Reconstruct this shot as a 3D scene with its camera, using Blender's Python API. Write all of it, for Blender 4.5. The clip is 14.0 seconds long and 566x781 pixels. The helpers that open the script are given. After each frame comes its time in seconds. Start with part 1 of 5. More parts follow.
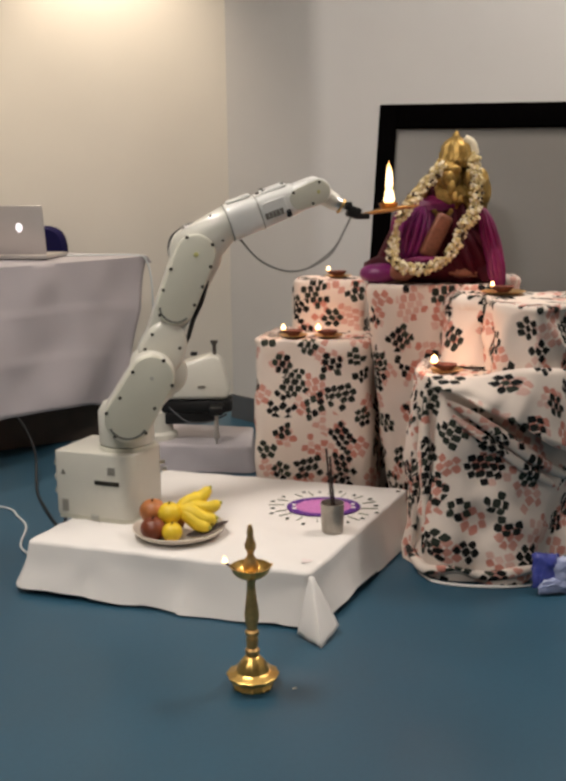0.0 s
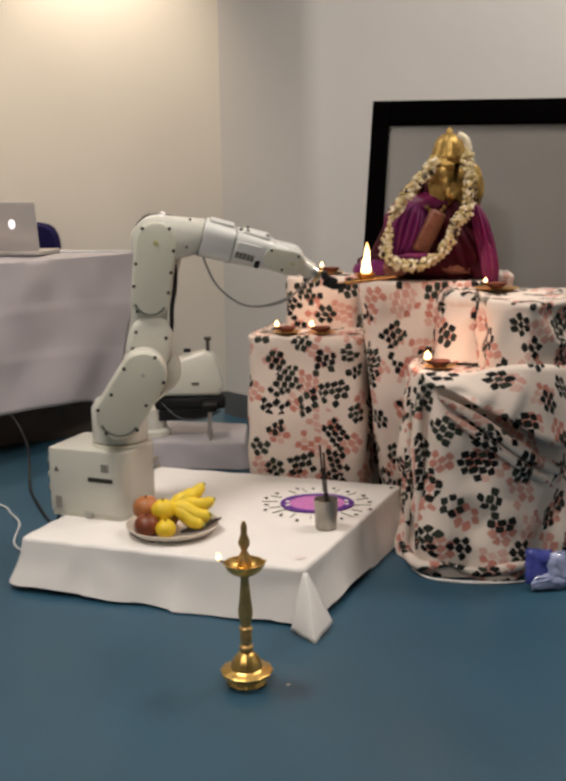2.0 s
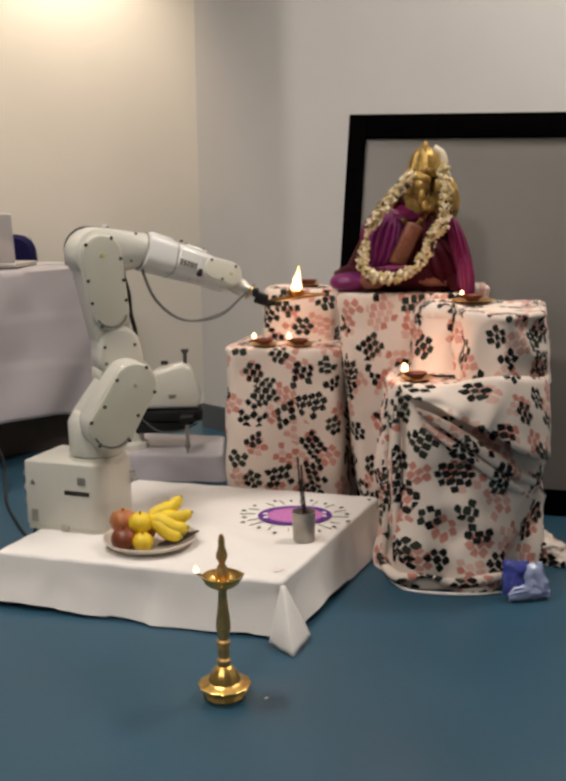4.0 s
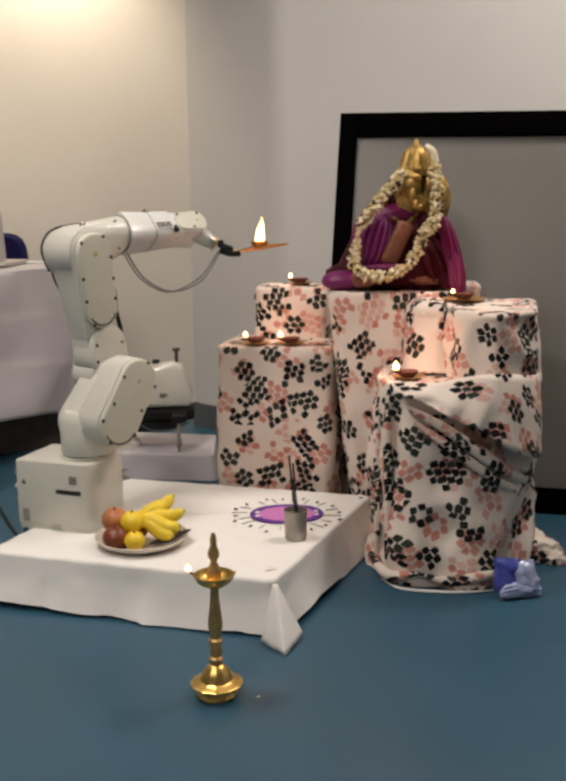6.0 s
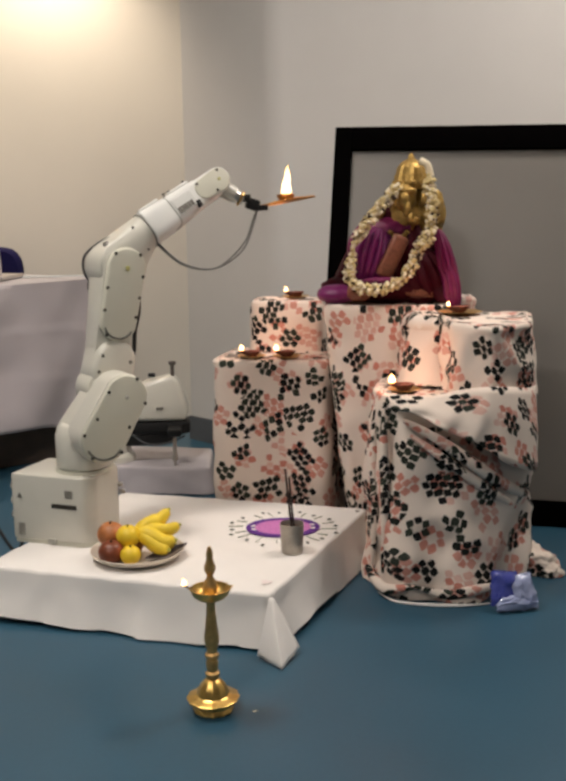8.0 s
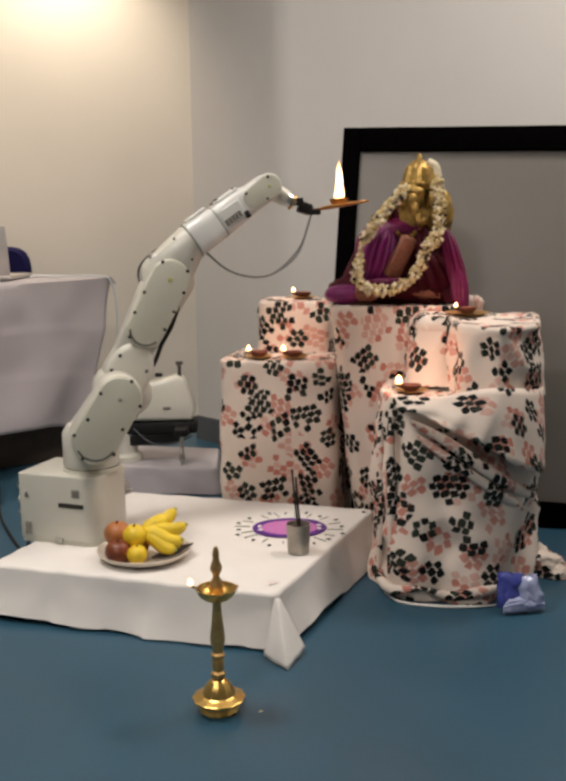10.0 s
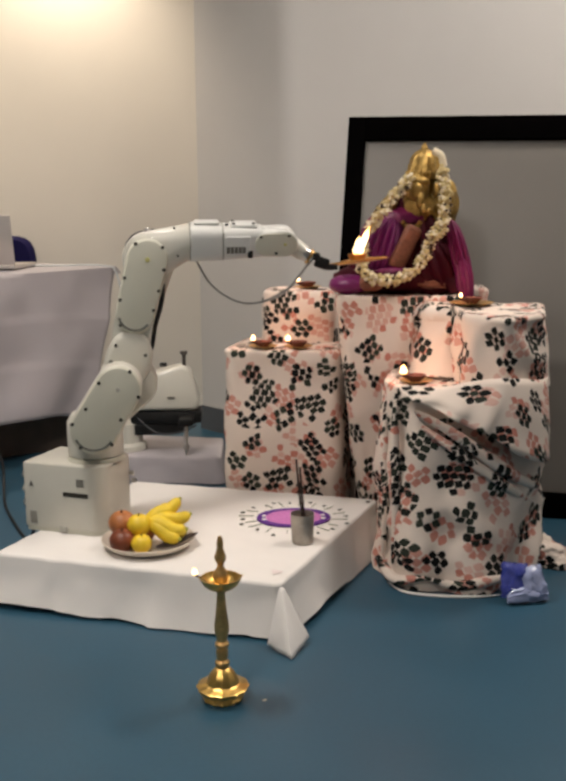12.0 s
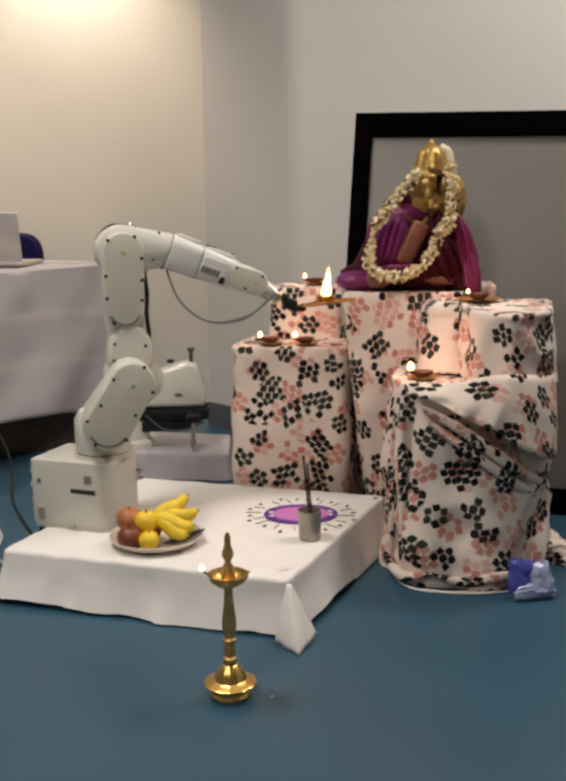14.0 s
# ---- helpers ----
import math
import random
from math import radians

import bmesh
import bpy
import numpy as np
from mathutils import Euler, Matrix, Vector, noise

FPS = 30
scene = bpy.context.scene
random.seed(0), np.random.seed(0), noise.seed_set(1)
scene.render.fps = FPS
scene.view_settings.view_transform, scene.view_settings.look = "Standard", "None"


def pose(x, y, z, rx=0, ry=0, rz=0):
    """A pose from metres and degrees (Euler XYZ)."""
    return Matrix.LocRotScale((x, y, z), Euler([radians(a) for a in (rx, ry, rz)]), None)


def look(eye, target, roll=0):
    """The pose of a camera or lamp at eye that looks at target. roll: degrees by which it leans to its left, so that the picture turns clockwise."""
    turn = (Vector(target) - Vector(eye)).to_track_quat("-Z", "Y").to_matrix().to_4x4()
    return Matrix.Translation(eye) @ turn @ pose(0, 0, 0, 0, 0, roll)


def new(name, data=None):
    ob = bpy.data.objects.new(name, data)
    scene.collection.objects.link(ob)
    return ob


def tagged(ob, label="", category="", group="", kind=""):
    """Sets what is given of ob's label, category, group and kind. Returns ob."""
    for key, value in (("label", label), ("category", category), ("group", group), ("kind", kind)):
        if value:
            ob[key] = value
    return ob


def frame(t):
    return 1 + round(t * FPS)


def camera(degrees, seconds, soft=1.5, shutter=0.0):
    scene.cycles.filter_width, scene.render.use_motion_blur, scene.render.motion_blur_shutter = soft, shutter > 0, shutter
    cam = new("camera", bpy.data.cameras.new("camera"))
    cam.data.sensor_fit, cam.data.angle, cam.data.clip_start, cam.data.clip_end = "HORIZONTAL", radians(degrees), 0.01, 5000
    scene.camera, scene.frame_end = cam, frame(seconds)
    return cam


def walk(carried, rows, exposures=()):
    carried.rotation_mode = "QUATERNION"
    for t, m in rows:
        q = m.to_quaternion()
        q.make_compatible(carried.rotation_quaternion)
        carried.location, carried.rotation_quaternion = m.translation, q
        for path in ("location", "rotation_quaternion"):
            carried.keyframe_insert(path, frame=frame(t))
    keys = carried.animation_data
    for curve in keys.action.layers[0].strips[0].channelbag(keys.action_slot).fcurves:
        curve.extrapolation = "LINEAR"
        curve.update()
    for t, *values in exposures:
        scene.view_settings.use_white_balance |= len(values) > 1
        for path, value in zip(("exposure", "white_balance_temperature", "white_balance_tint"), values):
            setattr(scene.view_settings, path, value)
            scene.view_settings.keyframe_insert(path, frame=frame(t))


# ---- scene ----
# camera: held by hand on one spot, it only turns a little
EYE = (0.0, 0.0, 1.02)
cam = camera(31.5, 14.0, soft=4.0)
TURNS = [
    (0, -0.244, -11.059, -0.748), (0.5, -0.243, -10.862, -0.728), (1, 0.029, -11.363, -0.8), (1.5, -0.2, -11.408, -0.896),
    (2, -0.623, -11.258, -0.751), (2.5, -0.779, -11.219, -0.702), (3, -1.737, -10.974, -0.422), (5.5, -2.064, -10.437, -0.745),
    (6, -2.428, -10.666, -0.632), (6.5, -2.496, -10.246, -0.725), (7, -2.388, -9.995, -0.79), (7.5, -2.57, -9.78, -0.746),
    (8, -2.671, -9.909, -0.739), (10.5, -2.024, -9.881, -0.551), (11, -1.759, -10.076, -0.629), (11.5, -1.97, -10.468, -0.566),
    (12, -2.004, -10.461, -0.493), (12.5, -1.749, -10.525, -0.542), (13, -1.931, -10.415, -0.604), (13.5, -1.85, -10.531, -0.526),
    (14, -1.588, -10.657, -0.639)]
walk(cam, [(t, pose(*EYE, 90 + p, 0, y) @ pose(0, 0, 0, 0, 0, r)) for t, y, p, r in TURNS], [(0, 0.0), (14, 0.0)])

# ---------------------------------------------------------------- light
world = bpy.data.worlds.new("world")
scene.world = world
world.use_nodes = True
world.node_tree.nodes["Background"].inputs[0].default_value = (0.9, 0.95, 1.0, 1)
world.node_tree.nodes["Background"].inputs[1].default_value = 0.01

CEIL = 2.75
PANELS = [(-0.95, 2.3, 38), (1.45, 2.8, 31), (-0.95, 0.0, 41)]
WASHERS = [(-0.95, 4.70), (-2.3, 4.99)]


def area(name, m, size, watts, colour):
    data = bpy.data.lights.new(name, "AREA")
    data.shape, data.size, data.energy, data.color = "SQUARE", size, watts, colour
    ob = new(name, data)
    ob.matrix_world = m
    return ob


for px_, py_, watts in PANELS:
    area("panel_lamp", pose(px_, py_, CEIL - 0.035), 0.52, watts, (1.0, 0.905, 0.832))
for wx, wy in WASHERS:
    data = bpy.data.lights.new("washer_lamp", "SPOT")
    data.energy, data.color, data.spot_size, data.spot_blend, data.shadow_soft_size = 86, (1.0, 0.84, 0.66), radians(105), 0.8, 0.04
    ob = new("washer_lamp", data)
    ob.matrix_world = look((wx, wy, CEIL - 0.06), (wx, wy + 0.36, 0.45))

# ---------------------------------------------------------------- materials


def links(m):
    return m.node_tree.nodes, m.node_tree.links


def node(m, kind, **values):
    n = m.node_tree.nodes.new(kind)
    for key, value in values.items():
        n.inputs[key].default_value = value
    return n


def mat(name, colour, rough=0.5, metal=0.0, vary=0.08, scale=12.0, bump=0.15, fine=180.0, coat=0.0, dist=0.002, sheen=0.0, spec=0.5):
    """A surface with a large and a fine variation of its colour, gloss and relief."""
    m = bpy.data.materials.new(name)
    m.use_nodes = True
    ns, ls = links(m)
    b = ns["Principled BSDF"]
    b.inputs["Roughness"].default_value, b.inputs["Metallic"].default_value = rough, metal
    b.inputs["Coat Weight"].default_value = coat
    b.inputs["Sheen Weight"].default_value = sheen
    b.inputs["Specular IOR Level"].default_value = spec
    tc = node(m, "ShaderNodeTexCoord")
    big, small = node(m, "ShaderNodeTexNoise", Scale=scale, Detail=4.0), node(m, "ShaderNodeTexNoise", Scale=fine, Detail=3.0)
    for n in (big, small):
        ls.new(tc.outputs["Object"], n.inputs["Vector"])
    add = node(m, "ShaderNodeMath")
    add.operation = "MULTIPLY_ADD"
    add.inputs[1].default_value = 0.35
    ls.new(small.outputs["Fac"], add.inputs[0])
    ls.new(big.outputs["Fac"], add.inputs[2])
    ramp = node(m, "ShaderNodeValToRGB")
    c = np.array(colour)
    ramp.color_ramp.elements[0].position, ramp.color_ramp.elements[1].position = 0.35, 1.0
    ramp.color_ramp.elements[0].color = (*(c * (1 - vary)), 1)
    ramp.color_ramp.elements[1].color = (*np.minimum(c * (1 + vary), 1), 1)
    ls.new(add.outputs[0], ramp.inputs["Fac"])
    ls.new(ramp.outputs["Color"], b.inputs["Base Color"])
    rr = node(m, "ShaderNodeMapRange")
    rr.inputs["To Min"].default_value, rr.inputs["To Max"].default_value = max(rough - 0.07, 0.02), min(rough + 0.1, 1)
    ls.new(big.outputs["Fac"], rr.inputs["Value"])
    ls.new(rr.outputs[0], b.inputs["Roughness"])
    bp = node(m, "ShaderNodeBump", Strength=bump, Distance=dist)
    ls.new(add.outputs[0], bp.inputs["Height"])
    ls.new(bp.outputs[0], b.inputs["Normal"])
    return m


def glow(name, colour, strength):
    m = bpy.data.materials.new(name)
    m.use_nodes = True
    b = m.node_tree.nodes["Principled BSDF"]
    b.inputs["Base Color"].default_value = (*colour, 1)
    b.inputs["Emission Color"].default_value, b.inputs["Emission Strength"].default_value = (*colour, 1), strength
    return m


def math_node(m, op, a, b=None, c=None):
    n = m.node_tree.nodes.new("ShaderNodeMath")
    n.operation = op
    for i, v in enumerate((a, b, c)):
        if v is None:
            continue
        if isinstance(v, (int, float)):
            n.inputs[i].default_value = v
        else:
            m.node_tree.links.new(v, n.inputs[i])
    return n.outputs[0]


def rosettes(m, uv, spacing, radius, cell, half, angle, share):
    """A print of flowers: each a cluster of separate square petals in staggered rows, some petals missing."""
    ls = m.node_tree.links
    mp = node(m, "ShaderNodeMapping", Scale=(1 / spacing, 1 / spacing, 1), Rotation=(0, 0, angle), Location=(angle * 7, angle * 11, 0))
    ls.new(uv, mp.inputs["Vector"])
    flower = node(m, "ShaderNodeTexVoronoi", Scale=1.0, Randomness=0.62)
    flower.voronoi_dimensions = "2D"
    ls.new(mp.outputs[0], flower.inputs["Vector"])
    g = m.node_tree.nodes.new("ShaderNodeSeparateColor")
    ls.new(flower.outputs["Color"], g.inputs[0])
    away = m.node_tree.nodes.new("ShaderNodeVectorMath")
    away.operation = "SUBTRACT"
    ls.new(mp.outputs[0], away.inputs[0])
    ls.new(flower.outputs["Position"], away.inputs[1])
    xy = m.node_tree.nodes.new("ShaderNodeSeparateXYZ")
    ls.new(away.outputs[0], xy.inputs[0])
    # each flower is turned its own way
    turn = math_node(m, "MULTIPLY", g.outputs[0], 6.283)
    c, s_ = math_node(m, "COSINE", turn), math_node(m, "SINE", turn)
    u = math_node(m, "DIVIDE", math_node(m, "SUBTRACT", math_node(m, "MULTIPLY", xy.outputs[0], c), math_node(m, "MULTIPLY", xy.outputs[1], s_)), cell / spacing)
    v = math_node(m, "DIVIDE", math_node(m, "ADD", math_node(m, "MULTIPLY", xy.outputs[0], s_), math_node(m, "MULTIPLY", xy.outputs[1], c)), 0.95 * cell / spacing)
    row = math_node(m, "ROUND", v)
    shifted = math_node(m, "ADD", u, math_node(m, "MULTIPLY", row, 0.5))
    col = math_node(m, "ROUND", shifted)
    du, dv = math_node(m, "SUBTRACT", shifted, col), math_node(m, "SUBTRACT", v, row)
    # petals lean a little, one way or the other
    p = math_node(m, "ADD", du, math_node(m, "MULTIPLY", dv, 0.35))
    q = math_node(m, "SUBTRACT", dv, math_node(m, "MULTIPLY", du, 0.35))
    corner = math_node(m, "ADD", math_node(m, "POWER", math_node(m, "ABSOLUTE", p), 4.0), math_node(m, "POWER", math_node(m, "ABSOLUTE", q), 4.0))
    square = math_node(m, "LESS_THAN", corner, half ** 4)
    pu = math_node(m, "SUBTRACT", col, math_node(m, "MULTIPLY", row, 0.5))
    far = math_node(m, "SQRT", math_node(m, "ADD", math_node(m, "MULTIPLY", pu, pu), math_node(m, "MULTIPLY", row, row)))
    reach = math_node(m, "MULTIPLY_ADD", g.outputs[2], 0.55 * radius / cell, 0.62 * radius / cell)
    inside = math_node(m, "LESS_THAN", far, reach)
    which = node(m, "ShaderNodeTexWhiteNoise")
    which.noise_dimensions = "3D"
    both = m.node_tree.nodes.new("ShaderNodeCombineXYZ")
    ls.new(col, both.inputs[0])
    ls.new(row, both.inputs[1])
    ls.new(math_node(m, "MULTIPLY", g.outputs[1], 91.7), both.inputs[2])
    ls.new(both.outputs[0], which.inputs["Vector"])
    kept = math_node(m, "LESS_THAN", which.outputs["Value"], 0.88)
    mask = math_node(m, "MULTIPLY", math_node(m, "MULTIPLY", square, inside), kept)
    tone = math_node(m, "FRACT", math_node(m, "ADD", g.outputs[1], math_node(m, "MULTIPLY", which.outputs["Value"], 0.5)))
    return math_node(m, "MULTIPLY", mask, math_node(m, "LESS_THAN", g.outputs[0], share)), tone


def printed_cloth():
    m = mat("printed cotton", (0.715, 0.618, 0.538), 0.85, vary=0.05, scale=9, bump=0.35, fine=420, spec=0.25)
    ns, ls = links(m)
    uv = node(m, "ShaderNodeTexCoord").outputs["UV"]
    base = ns["Principled BSDF"].inputs["Base Color"].links[0].from_socket
    wob = node(m, "ShaderNodeTexNoise", Scale=22.0, Detail=2.0)
    ls.new(uv, wob.inputs["Vector"])
    mix0 = node(m, "ShaderNodeVectorMath")
    mix0.operation = "MULTIPLY_ADD"
    mix0.inputs[1].default_value = (0.018, 0.018, 0)
    ls.new(wob.outputs["Color"], mix0.inputs[0])
    ls.new(uv, mix0.inputs[2])
    uvw = mix0.outputs[0]
    for spacing, radius, cell, half, angle, share, c1, c2 in (
            (0.106, 0.044, 0.0240, 0.475, 0.45, 0.74, (0.52, 0.205, 0.155), (0.66, 0.45, 0.38)),
            (0.104, 0.0410, 0.0222, 0.485, 0.95, 0.95, (0.005, 0.005, 0.005), (0.034, 0.042, 0.030))):
        mask, rnd = rosettes(m, uvw, spacing, radius, cell, half, angle, share)
        tone = m.node_tree.nodes.new("ShaderNodeMix")
        tone.data_type = "RGBA"
        tone.inputs["A"].default_value, tone.inputs["B"].default_value = (*c1, 1), (*c2, 1)
        ls.new(math_node(m, "POWER", rnd, 2.0), tone.inputs["Factor"])
        mx = m.node_tree.nodes.new("ShaderNodeMix")
        mx.data_type = "RGBA"
        ls.new(mask, mx.inputs["Factor"])
        ls.new(base, mx.inputs["A"])
        ls.new(tone.outputs["Result"], mx.inputs["B"])
        base = mx.outputs["Result"]
    ls.new(base, ns["Principled BSDF"].inputs["Base Color"])
    return m


FLOOR = mat("blue vinyl", (0.022, 0.077, 0.122), 0.40, vary=0.16, scale=2.2, bump=0.06, fine=90, coat=0.0)
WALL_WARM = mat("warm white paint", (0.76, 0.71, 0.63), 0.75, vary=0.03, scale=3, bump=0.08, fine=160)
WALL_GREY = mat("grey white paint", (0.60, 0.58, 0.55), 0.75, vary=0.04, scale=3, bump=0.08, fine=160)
CEILING = mat("ceiling board", (0.75, 0.73, 0.70), 0.9, vary=0.03, bump=0.2)
SKIRT = mat("dark skirting", (0.10, 0.105, 0.11), 0.5, vary=0.1)
CLOTH = mat("white table linen", (0.78, 0.75, 0.71), 0.88, vary=0.03, scale=8, bump=0.3, fine=500, sheen=0.15)
# lilac white, darkened: the shade on the hanging side is in the colour
SHADED_LINEN = mat("shaded lilac white linen", (0.435, 0.400, 0.412), 0.88, vary=0.04, scale=7, bump=0.3, fine=500, sheen=0.15)
PRINT = printed_cloth()
SHELL = mat("ivory enamel", (0.60, 0.585, 0.51), 0.32, vary=0.035, scale=14, bump=0.03, fine=60, coat=0.25)
CAP = mat("faded yellow cap", (0.46, 0.44, 0.17), 0.5)
FORE = mat("white enamel", (0.68, 0.68, 0.645), 0.28, vary=0.03, scale=14, bump=0.03, fine=60, coat=0.3)
COVER = mat("satin ivory plastic", (0.56, 0.55, 0.455), 0.42, vary=0.03, scale=14, bump=0.03, fine=60)
SEAM = mat("grey seam", (0.30, 0.30, 0.26), 0.5)
GROOVE = mat("shadow groove", (0.10, 0.10, 0.085), 0.6)
SCREW = mat("dark screw", (0.05, 0.045, 0.035), 0.4, metal=0.6)
BLACK = mat("black plastic", (0.010, 0.010, 0.010), 0.5, vary=0.25, spec=0.3)
FRAME_BLACK = mat("black painted wood", (0.0016, 0.0014, 0.0014), 0.8, vary=0.25, scale=20, spec=0.0)
STEEL = mat("brushed steel", (0.62, 0.60, 0.57), 0.28, metal=1.0, vary=0.1, scale=40)
DULL_STEEL = mat("dull brushed steel", (0.40, 0.365, 0.32), 0.5, metal=0.75, vary=0.25, scale=30, bump=0.2)
DARK_STEEL = mat("dark steel", (0.14, 0.125, 0.11), 0.4, metal=0.8, vary=0.2, scale=40)
BRASS = mat("polished brass", (0.70, 0.46, 0.14), 0.32, metal=1.0, vary=0.3, scale=30, bump=0.15)
BRASS_OLD = mat("tarnished brass", (0.62, 0.39, 0.15), 0.40, metal=0.9, vary=0.35, scale=40, bump=0.2)
COPPER = mat("worn copper", (0.58, 0.30, 0.10), 0.32, metal=1.0, vary=0.3, scale=40)
CLAY = mat("burnt clay", (0.10, 0.030, 0.020), 0.8, vary=0.25, scale=60, bump=0.4)
BOARD = mat("grey board", (0.150, 0.139, 0.122), 0.38, vary=0.06, scale=4, bump=0.04)
MAGENTA = mat("magenta silk", (0.15, 0.004, 0.062), 0.45, vary=0.3, scale=45, bump=0.4, dist=0.006, spec=0.45)
VIOLET = mat("violet silk", (0.155, 0.005, 0.095), 0.42, vary=0.25, scale=45, bump=0.4, dist=0.006, spec=0.5)
MAROON = mat("maroon silk", (0.045, 0.002, 0.008), 0.6, vary=0.3, scale=40, bump=0.5, dist=0.006, spec=0.15)
RUST = mat("copper brocade", (0.22, 0.075, 0.042), 0.45, vary=0.35, scale=90, bump=0.6)
GILT = mat("old gold", (0.40, 0.26, 0.08), 0.46, metal=0.85, vary=0.6, scale=45, bump=0.7, fine=160, dist=0.006)
PETAL = mat("jasmine petal", (0.62, 0.50, 0.25), 0.8, vary=0.2, scale=70, bump=0.2)
PETAL_W = mat("white petal", (0.74, 0.65, 0.47), 0.8, vary=0.1, scale=70)
BANANA = mat("banana peel", (0.78, 0.56, 0.03), 0.5, vary=0.22, scale=30, bump=0.1)
BANANA_G = mat("green banana tip", (0.38, 0.35, 0.05), 0.5, vary=0.2)
BROWN = mat("dark stalk", (0.05, 0.025, 0.012), 0.7, vary=0.3)
LEMON = mat("lemon peel", (0.80, 0.55, 0.025), 0.45, vary=0.12, scale=30, bump=0.3, fine=320)
APPLE = mat("red apple skin", (0.19, 0.045, 0.016), 0.4, vary=0.5, scale=22, bump=0.05)
PEACH = mat("orange apple skin", (0.42, 0.15, 0.045), 0.45, vary=0.45, scale=20, bump=0.05)
CERAMIC = mat("cream ceramic", (0.66, 0.58, 0.48), 0.35, vary=0.05, coat=0.2)
LEAF = mat("dark leaf", (0.035, 0.018, 0.018), 0.5, vary=0.4)
POW_V = mat("violet powder", (0.10, 0.025, 0.22), 0.95, vary=0.25, scale=80, bump=0.6, fine=600)
POW_P = mat("pink powder", (0.50, 0.17, 0.42), 0.95, vary=0.2, scale=80, bump=0.6, fine=600)
SPRIG = mat("dry green sprig", (0.22, 0.24, 0.17), 0.9, vary=0.3)
POW_G = mat("dark green petals", (0.05, 0.07, 0.05), 0.9, vary=0.3)
STAIN = mat("pink stain", (0.77, 0.68, 0.66), 0.9, vary=0.1, scale=60)
INCENSE = mat("incense stick", (0.035, 0.022, 0.018), 0.9, vary=0.3)
ALU = mat("laptop aluminium", (0.58, 0.54, 0.51), 0.35, metal=0.6, vary=0.04)
NAVY = mat("navy fabric", (0.008, 0.006, 0.055), 0.75, vary=0.2, scale=40, bump=0.4, spec=0.2)
WOOD = mat("pale wood", (0.30, 0.25, 0.19), 0.6, vary=0.2, scale=18, bump=0.2)
# wood with the shade under the side table put into its colour
SHADED_WOOD = mat("brown wood darkened for shade", (0.075, 0.055, 0.042), 0.7, vary=0.25, scale=18, bump=0.2)
DARK_WOOD = mat("dark stained wood", (0.028, 0.02, 0.017), 0.5, vary=0.3, scale=18)
CORD_W = mat("white flex", (0.55, 0.58, 0.58), 0.5, vary=0.05)
CORD_B = mat("dark flex", (0.05, 0.05, 0.055), 0.45, vary=0.1)
CORD_G = mat("grey flex", (0.20, 0.20, 0.19), 0.4, vary=0.1)
PACK_B = mat("blue wrapper", (0.045, 0.06, 0.30), 0.25, vary=0.3, scale=20, coat=0.5)
PACK_W = mat("clear pale wrapper", (0.30, 0.34, 0.52), 0.2, vary=0.2, scale=40, coat=0.6, bump=0.3, dist=0.004)


def fire(name, height, strength):
    """A flame: orange at its root, pale yellow in its body, orange again at its tip."""
    m = bpy.data.materials.new(name)
    m.use_nodes = True
    ns, ls = links(m)
    b = ns["Principled BSDF"]
    tc = node(m, "ShaderNodeTexCoord")
    sx = m.node_tree.nodes.new("ShaderNodeSeparateXYZ")
    ls.new(tc.outputs["Generated"], sx.inputs[0])
    ramp = node(m, "ShaderNodeValToRGB")
    e = ramp.color_ramp.elements
    e[0].position, e[0].color = 0.0, (1.0, 0.30, 0.05, 1)
    e[1].position, e[1].color = 1.0, (1.0, 0.42, 0.10, 1)
    for at_, c in ((0.18, (1.0, 0.68, 0.30, 1)), (0.45, (1.0, 0.80, 0.48, 1)), (0.75, (1.0, 0.62, 0.25, 1))):
        e.new(at_).color = c
    ls.new(sx.outputs[2], ramp.inputs[0])
    ls.new(ramp.outputs[0], b.inputs["Emission Color"])
    b.inputs["Base Color"].default_value = (0.9, 0.5, 0.2, 1)
    b.inputs["Emission Strength"].default_value = strength
    return m


FLAME = fire("flame", 0.03, 5.0)
FLAME_CORE = fire("torch flame", 0.1, 4.0)
LIT = glow("lit mark", (1.0, 0.93, 0.96), 1.3)
DIFFUSER = glow("lamp diffuser", (1.0, 0.93, 0.83), 4.0)
GREY_PRINT = mat("grey label ink", (0.14, 0.13, 0.11), 0.6)
PALE_PRINT = mat("pale label", (0.42, 0.41, 0.36), 0.5)

# ---------------------------------------------------------------- mesh helpers


def mesh_of(name, bm, materials, smooth=True, angle=40):
    bmesh.ops.recalc_face_normals(bm, faces=bm.faces)
    me = bpy.data.meshes.new(name)
    bm.to_mesh(me)
    bm.free()
    for m in materials if isinstance(materials, (list, tuple)) else [materials]:
        me.materials.append(m)
    if smooth:
        me.shade_smooth()
        me.set_sharp_from_angle(angle=radians(angle))
    return me


def part(name, bm, material, parent, label="", smooth=True, angle=40):
    """One mesh object under a thing or under one of its parts."""
    ob = new(name, mesh_of(name, bm, material, smooth, angle))
    ob.parent = parent
    if label:
        tagged(ob, label)
    return ob


def thing(name, m, label, category, group="", kind=""):
    ob = new(name)
    ob.matrix_world = m
    return tagged(ob, label, category, group, kind)


def solo(name, bm, material, label, category, group="", kind="", m=None, smooth=True, angle=40):
    ob = new(name, mesh_of(name, bm, material, smooth, angle))
    if m is not None:
        ob.matrix_world = m
    return tagged(ob, label, category, group, kind)


